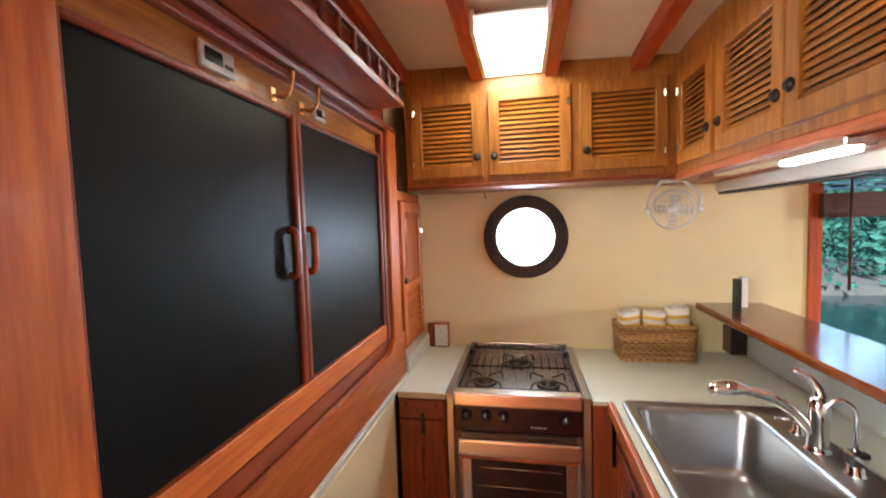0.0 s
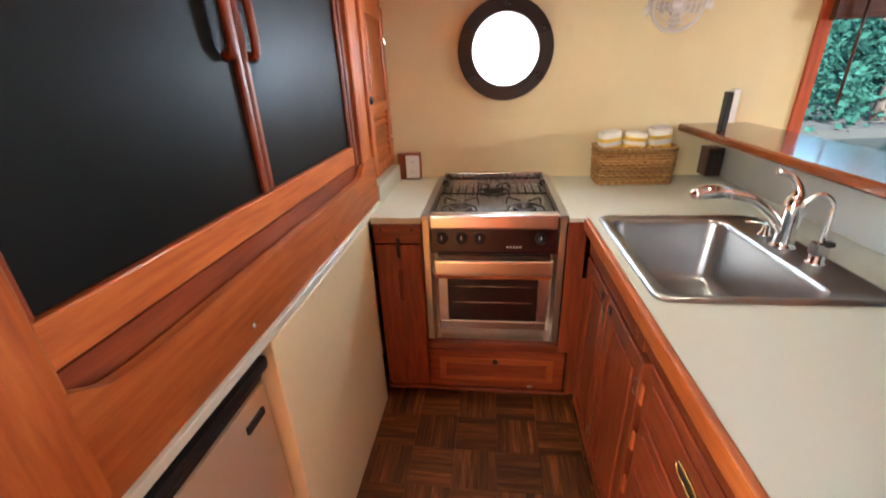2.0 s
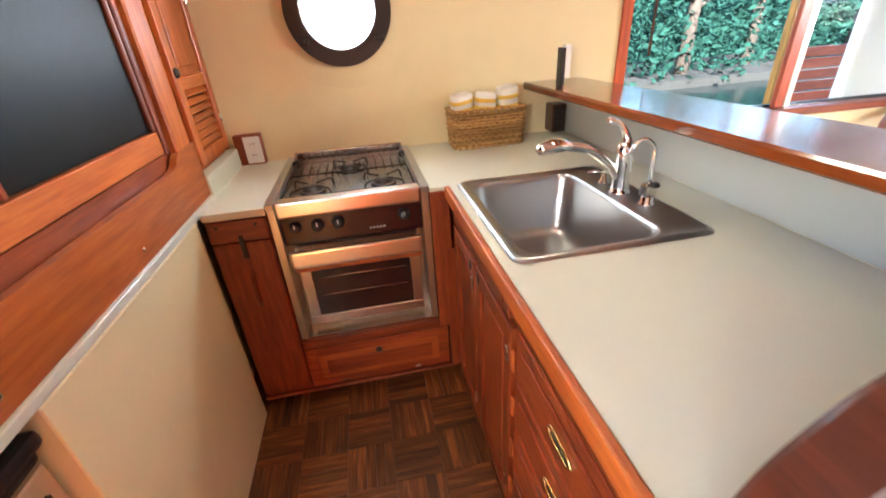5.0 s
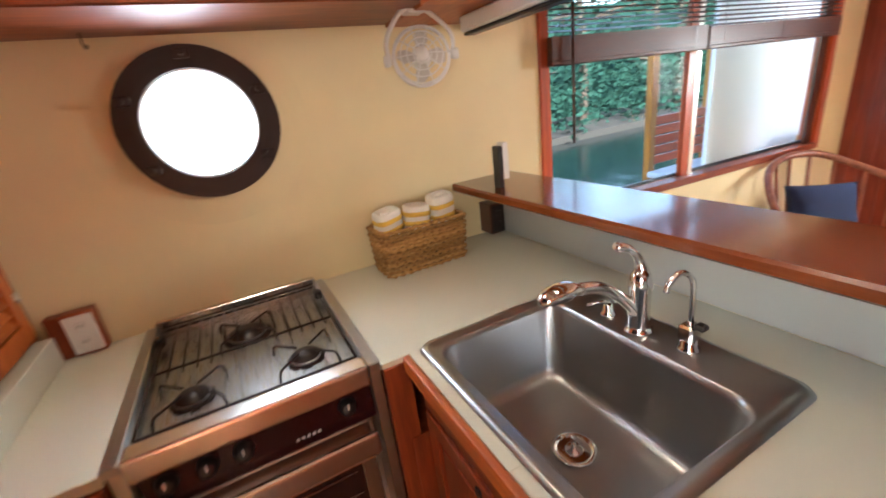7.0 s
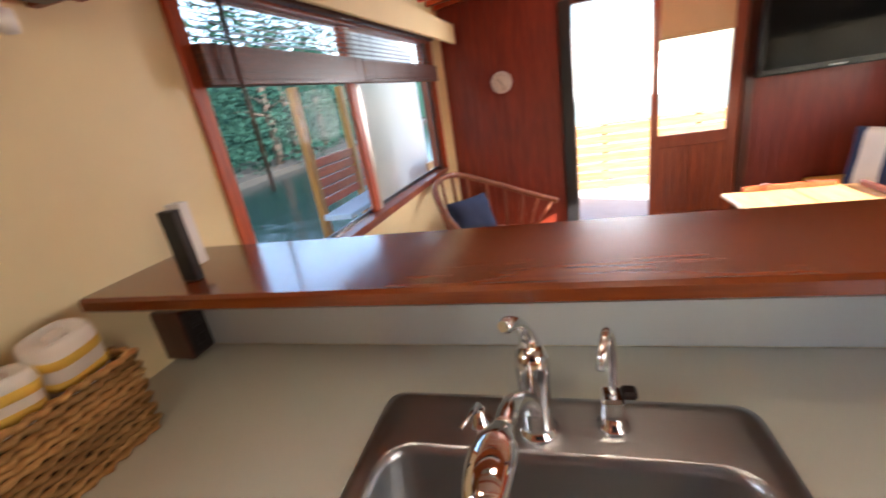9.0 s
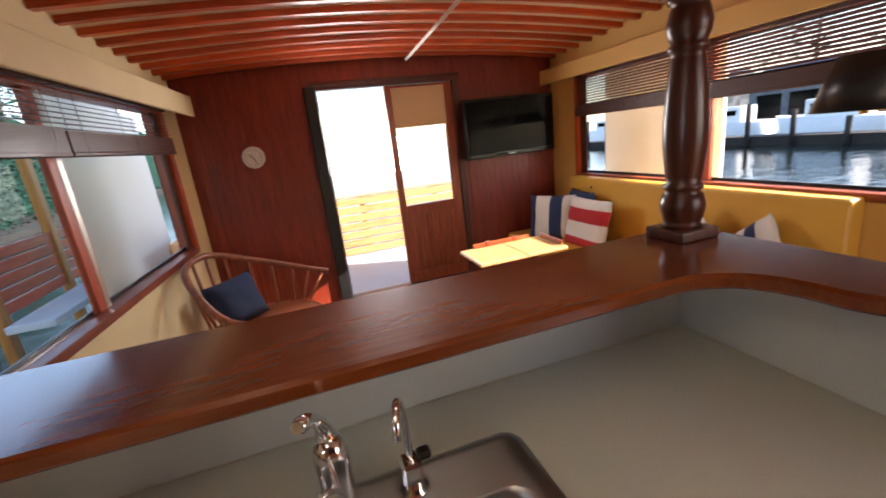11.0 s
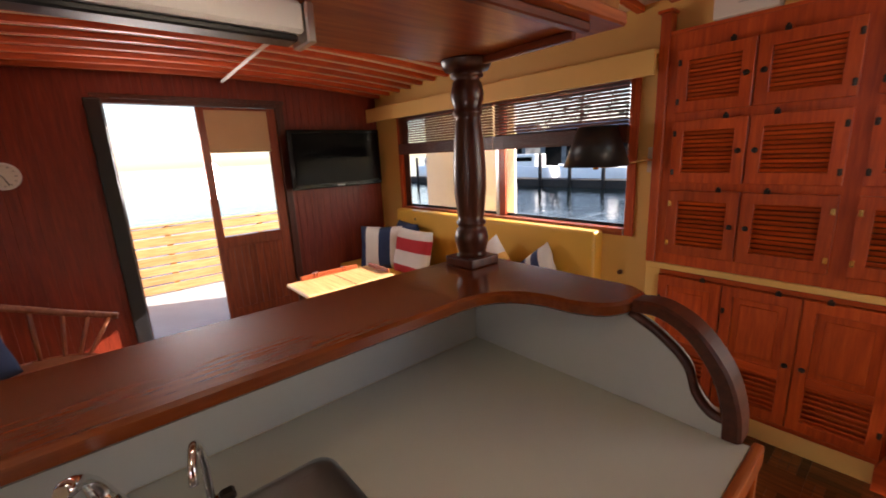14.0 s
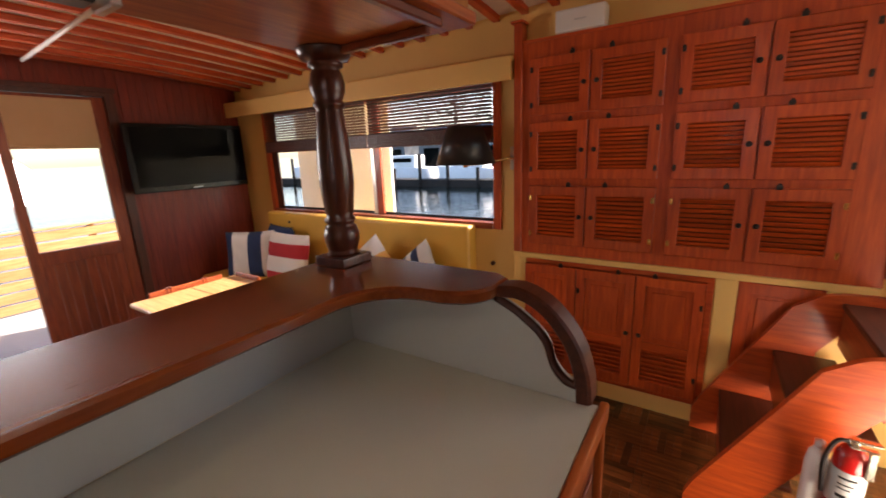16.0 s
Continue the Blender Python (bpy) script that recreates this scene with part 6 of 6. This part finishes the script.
def tree(x, y, h, seed):
    r = random.Random(seed)
    t = thing("tree", (x, y, -0.8), "leafy dark green tree on the far bank", "tree", "trees on the bank")
    bm = tube([(x, y, -0.9), (x + 0.1, y, h * 0.3), (x - 0.1, y + 0.1, h * 0.65), (x, y, h * 0.9)], [0.28, 0.22, 0.15, 0.05], 8)
    for k in range(9):
        a, z = r.uniform(0, 6.28), h * r.uniform(0.15, 0.8)
        l = h * 0.28
        tube([(x, y, z), (x + math.cos(a) * l * 0.5, y + math.sin(a) * l * 0.5, z + 0.4), (x + math.cos(a) * l, y + math.sin(a) * l, z + 0.5)], [0.09, 0.06, 0.02], 5, bm)
    part("trunk", bm, M_BARK, t)
    bm = bmesh.new()
    for k in range(4800):
        a, rr = r.uniform(0, 6.28), math.sqrt(r.random())
        z = r.uniform(-0.85, h)
        spread = h * 0.5 * (1.0 - 0.55 * abs(z / h - 0.4))
        c = Vector((x + math.cos(a) * rr * spread, y + math.sin(a) * rr * spread, z))
        if noise.noise(c * 0.8) < -0.12:
            continue
        s = r.uniform(0.08, 0.20)
        d = Vector((r.uniform(-1, 1), r.uniform(-1, 1), r.uniform(-0.7, 0.7))).normalized()
        e = d.cross(Vector((r.uniform(-1, 1), r.uniform(-1, 1), r.uniform(-1, 1)))).normalized()
        bm.faces.new([bm.verts.new(c + d * s), bm.verts.new(c + e * s * 0.5), bm.verts.new(c - d * s), bm.verts.new(c - e * s * 0.5)])
    me = bpy.data.meshes.new("crown")
    bm.to_mesh(me)
    bm.free()
    me.materials.append(M_LEAF)
    o = new("crown", me)
    o.parent, o.matrix_parent_inverse = t, Matrix.Translation(t.location).inverted()


for k, (x, y, h) in enumerate(((6, 17, 7), (10, 18, 8.5), (14, 17.5, 7.5), (18.5, 19, 9), (23, 18, 8), (28, 20, 9), (2, 18, 8), (34, 21, 9), (41, 22, 10))):
    tree(x, y, h, k)
hill = random.Random(3)
bmh = bmesh.new()
rows_h = []
for i in range(61):
    x = -40 + i * 3.0
    top = 8 + 3.5 * noise.noise((x * 0.09, 3.1, 0)) + hill.uniform(-0.7, 0.7)
    rows_h.append([bmh.verts.new((x + hill.uniform(-0.5, 0.5), 27 + dy + hill.uniform(-0.6, 0.6), z)) for dy, z in ((-3, -0.9), (-2.2, top * 0.3), (-1.2, top * 0.6), (0, top * 0.85), (1.5, top), (5, top * 0.9), (6, -0.9))])
for a, b in zip(rows_h, rows_h[1:]):
    for k in range(6):
        bmh.faces.new((a[k], a[k + 1], b[k + 1], b[k]))
tagged(part("wooded_hill", bmh, M_LEAF), "dark wooded hillside behind the bank", "woods", kind="stuff")
tagged(part("bank", slab([(-60, 16), (-20, 15.2), (10, 15.6), (30, 16.5), (60, 18), (90, 60), (-60, 60)], -1.3, -0.75), M_BANK), "muddy tree-lined bank", "bank", kind="structure")
rr = random.Random(9)
for k in range(7):
    x, y = -6 + k * 7.5 + rr.uniform(-1, 1), -26 - rr.uniform(0, 4)
    bt = thing("moored_boat", (x, y, -1.05), "white motor cruiser moored across the marina", "boat", "moored boats")
    L = rr.uniform(5, 7)
    part("hull", loft([[(x - L / 2, y - 1, -1.05), (x + L / 2 - 1, y - 0.9, -1.05), (x + L / 2 - 0.3, y, -1.05), (x + L / 2 - 1, y + 0.9, -1.05), (x - L / 2, y + 1, -1.05)], [(x - L / 2, y - 1.2, 0.1), (x + L / 2 - 1, y - 1.1, 0.3), (x + L / 2, y, 0.4), (x + L / 2 - 1, y + 1.1, 0.3), (x - L / 2, y + 1.2, 0.1)]]), M_HULL, bt)
    part("cabin", box(x - L * 0.3, x + L * 0.15, y - 0.8, y + 0.8, 0.15, 1.2, 0.12, None, 2), M_HULL, bt)
    part("cabin_window", box(x - L * 0.25, x + L * 0.10, y + 0.79, y + 0.815, 0.6, 0.95, 0.02), M_SCREEN, bt)
for k in range(5):
    x = -16 + k * 13
    bh = thing("boat_shed", (x, -36, -1.0), "long blue-grey boat shed behind the marina", "shed", "boat sheds")
    part("wall", box(x - 5.5, x + 5.5, -40, -36, -1.0, 2.6 + (k % 3) * 0.5), M_SHED, bh)
    part("roof", slab([(-40.5, 2.6 + (k % 3) * 0.5), (-38, 4.0 + (k % 3) * 0.5), (-35.5, 2.6 + (k % 3) * 0.5)], x - 5.7, x + 5.7, "x"), M_SHED, bh)
    for j in range(4):
        part("bay", box(x - 5 + j * 2.6, x - 3.0 + j * 2.6, -35.99, -35.95, -0.6, 1.8), M_SCREEN, bh)
for k in range(26):
    x = -22 + k * 2.4
    pl = tagged(part("dock_piling", tube([(x, -22.7, -1.2), (x, -22.7, 0.3 + 0.5 * (k % 3))], 0.13, 8), M_BARK), "weathered timber piling at the dock", "piling", "dock pilings")
for k, (x, y, h) in enumerate(((-14, -45, 12), (-4, -47, 14), (7, -45, 12), (18, -46, 14), (29, -45, 12))):
    tree(x, y, h, 40 + k)
tagged(part("far_bank", slab([(-80, -43), (60, -43), (60, -90), (-80, -90)], -1.3, -0.85), M_BANK), "low far bank beyond the sheds", "bank", kind="structure")
tagged(part("far_dock", box(-30, 50, -24.2, -22.8, -1.2, -0.55), M_BARK), "low timber dock across the water", "dock", kind="structure")

# ---- parquet ----
TILE, STR = 0.174, 5
near = {}
far = bmesh.new()
floor = thing("floor", (0.5, 1.6, 0), "dark teak finger parquet in a basket pattern", "floor", "", "structure")
strip = {}
for key, (dx, dy) in (("x", (TILE - 0.001, TILE / STR - 0.001)), ("y", (TILE / STR - 0.001, TILE - 0.001))):
    b = box(-dx / 2, dx / 2, -dy / 2, dy / 2, -0.0115, 0.0, 0.0006)
    me = bpy.data.meshes.new("parquet_strip_" + key)
    b.to_mesh(me)
    b.free()
    me.materials.append(M_PARQ_X if key == "x" else M_PARQ_Y)
    strip[key] = me
i0, i1 = int(-0.72 / TILE), int((EAST) / TILE)
j0, j1 = int(SOUTH / TILE) - 1, int(NORTH / TILE)
for i in range(i0, i1 + 1):
    for j in range(j0, j1 + 1):
        key = "x" if (i + j) % 2 == 0 else "y"
        cx, cy = 0.045 + (i + 0.5) * TILE, 0.04 + (j + 0.5) * TILE
        for s in range(STR):
            o = (s - (STR - 1) / 2) * TILE / STR
            x, y = (cx, cy + o) if key == "x" else (cx + o, cy)
            if 0.0 < cx < 1.0 and 0.95 < cy < 2.5:
                ob = new("parquet_strip", strip[key])
                ob.location = (x, y, 0.0)
                ob.parent, ob.matrix_parent_inverse = floor, Matrix.Translation(floor.location).inverted()
            elif x < EAST - 0.09 and SOUTH + 0.02 < y < NORTH - 0.02:
                hx, hy = (TILE / 2, TILE / STR / 2) if key == "x" else (TILE / STR / 2, TILE / 2)
                vs = [far.verts.new((x + a * (hx - 0.0005), y + b * (hy - 0.0005), z)) for z in (-0.0115, 0.0) for a, b in ((-1, -1), (1, -1), (1, 1), (-1, 1))]
                far.faces.new(vs[4:])
                for q in range(4):
                    far.faces.new((vs[q], vs[(q + 1) % 4], vs[4 + (q + 1) % 4], vs[4 + q]))
me = bpy.data.meshes.new("parquet_field")
far.to_mesh(me)
far.free()
M_PF = wood("parquet_field_wood", (0.05, 0.013, 0.004), (0.12, 0.036, 0.009), (0.24, 0.09, 0.022), "x", 0.3, 0.3, 0.3)
pt_ = M_PF.node_tree
geo = pt_.nodes.new("ShaderNodeNewGeometry")
for n in pt_.nodes:
    if n.bl_idname == "ShaderNodeMapRange" and n.outputs[0].links and n.outputs[0].links[0].to_node.bl_idname == "ShaderNodeHueSaturation":
        n.inputs["From Max"].default_value, n.inputs["To Min"].default_value, n.inputs["To Max"].default_value = 1.0, 0.4, 1.6
        pt_.links.new(geo.outputs["Random Per Island"], n.inputs["Value"])
me.materials.append(M_PF)
pf = new("parquet_field", me)
pf.parent, pf.matrix_parent_inverse = floor, Matrix.Translation(floor.location).inverted()
tagged(pf, kind="stuff")

# the boat narrows aft: the saloon's window side leans inwards
def lean_in(ob):
    if ob.type == "MESH":
        off = ob.matrix_basis.translation + (ob.matrix_parent_inverse.translation + ob.parent.location if ob.parent else Vector())
        for v in ob.data.vertices:
            x = v.co.x + off.x
            v.co.y -= 0.05 * max(0.0, x - 1.80)
    for c in ob.children:
        lean_in(c)


for ob in [o for o in scene.objects if o.parent is None and (o.name in ("window_1", "valance_north") or (o.name.startswith("venetian_blind") and o.location.y > 2))]:
    lean_in(ob)
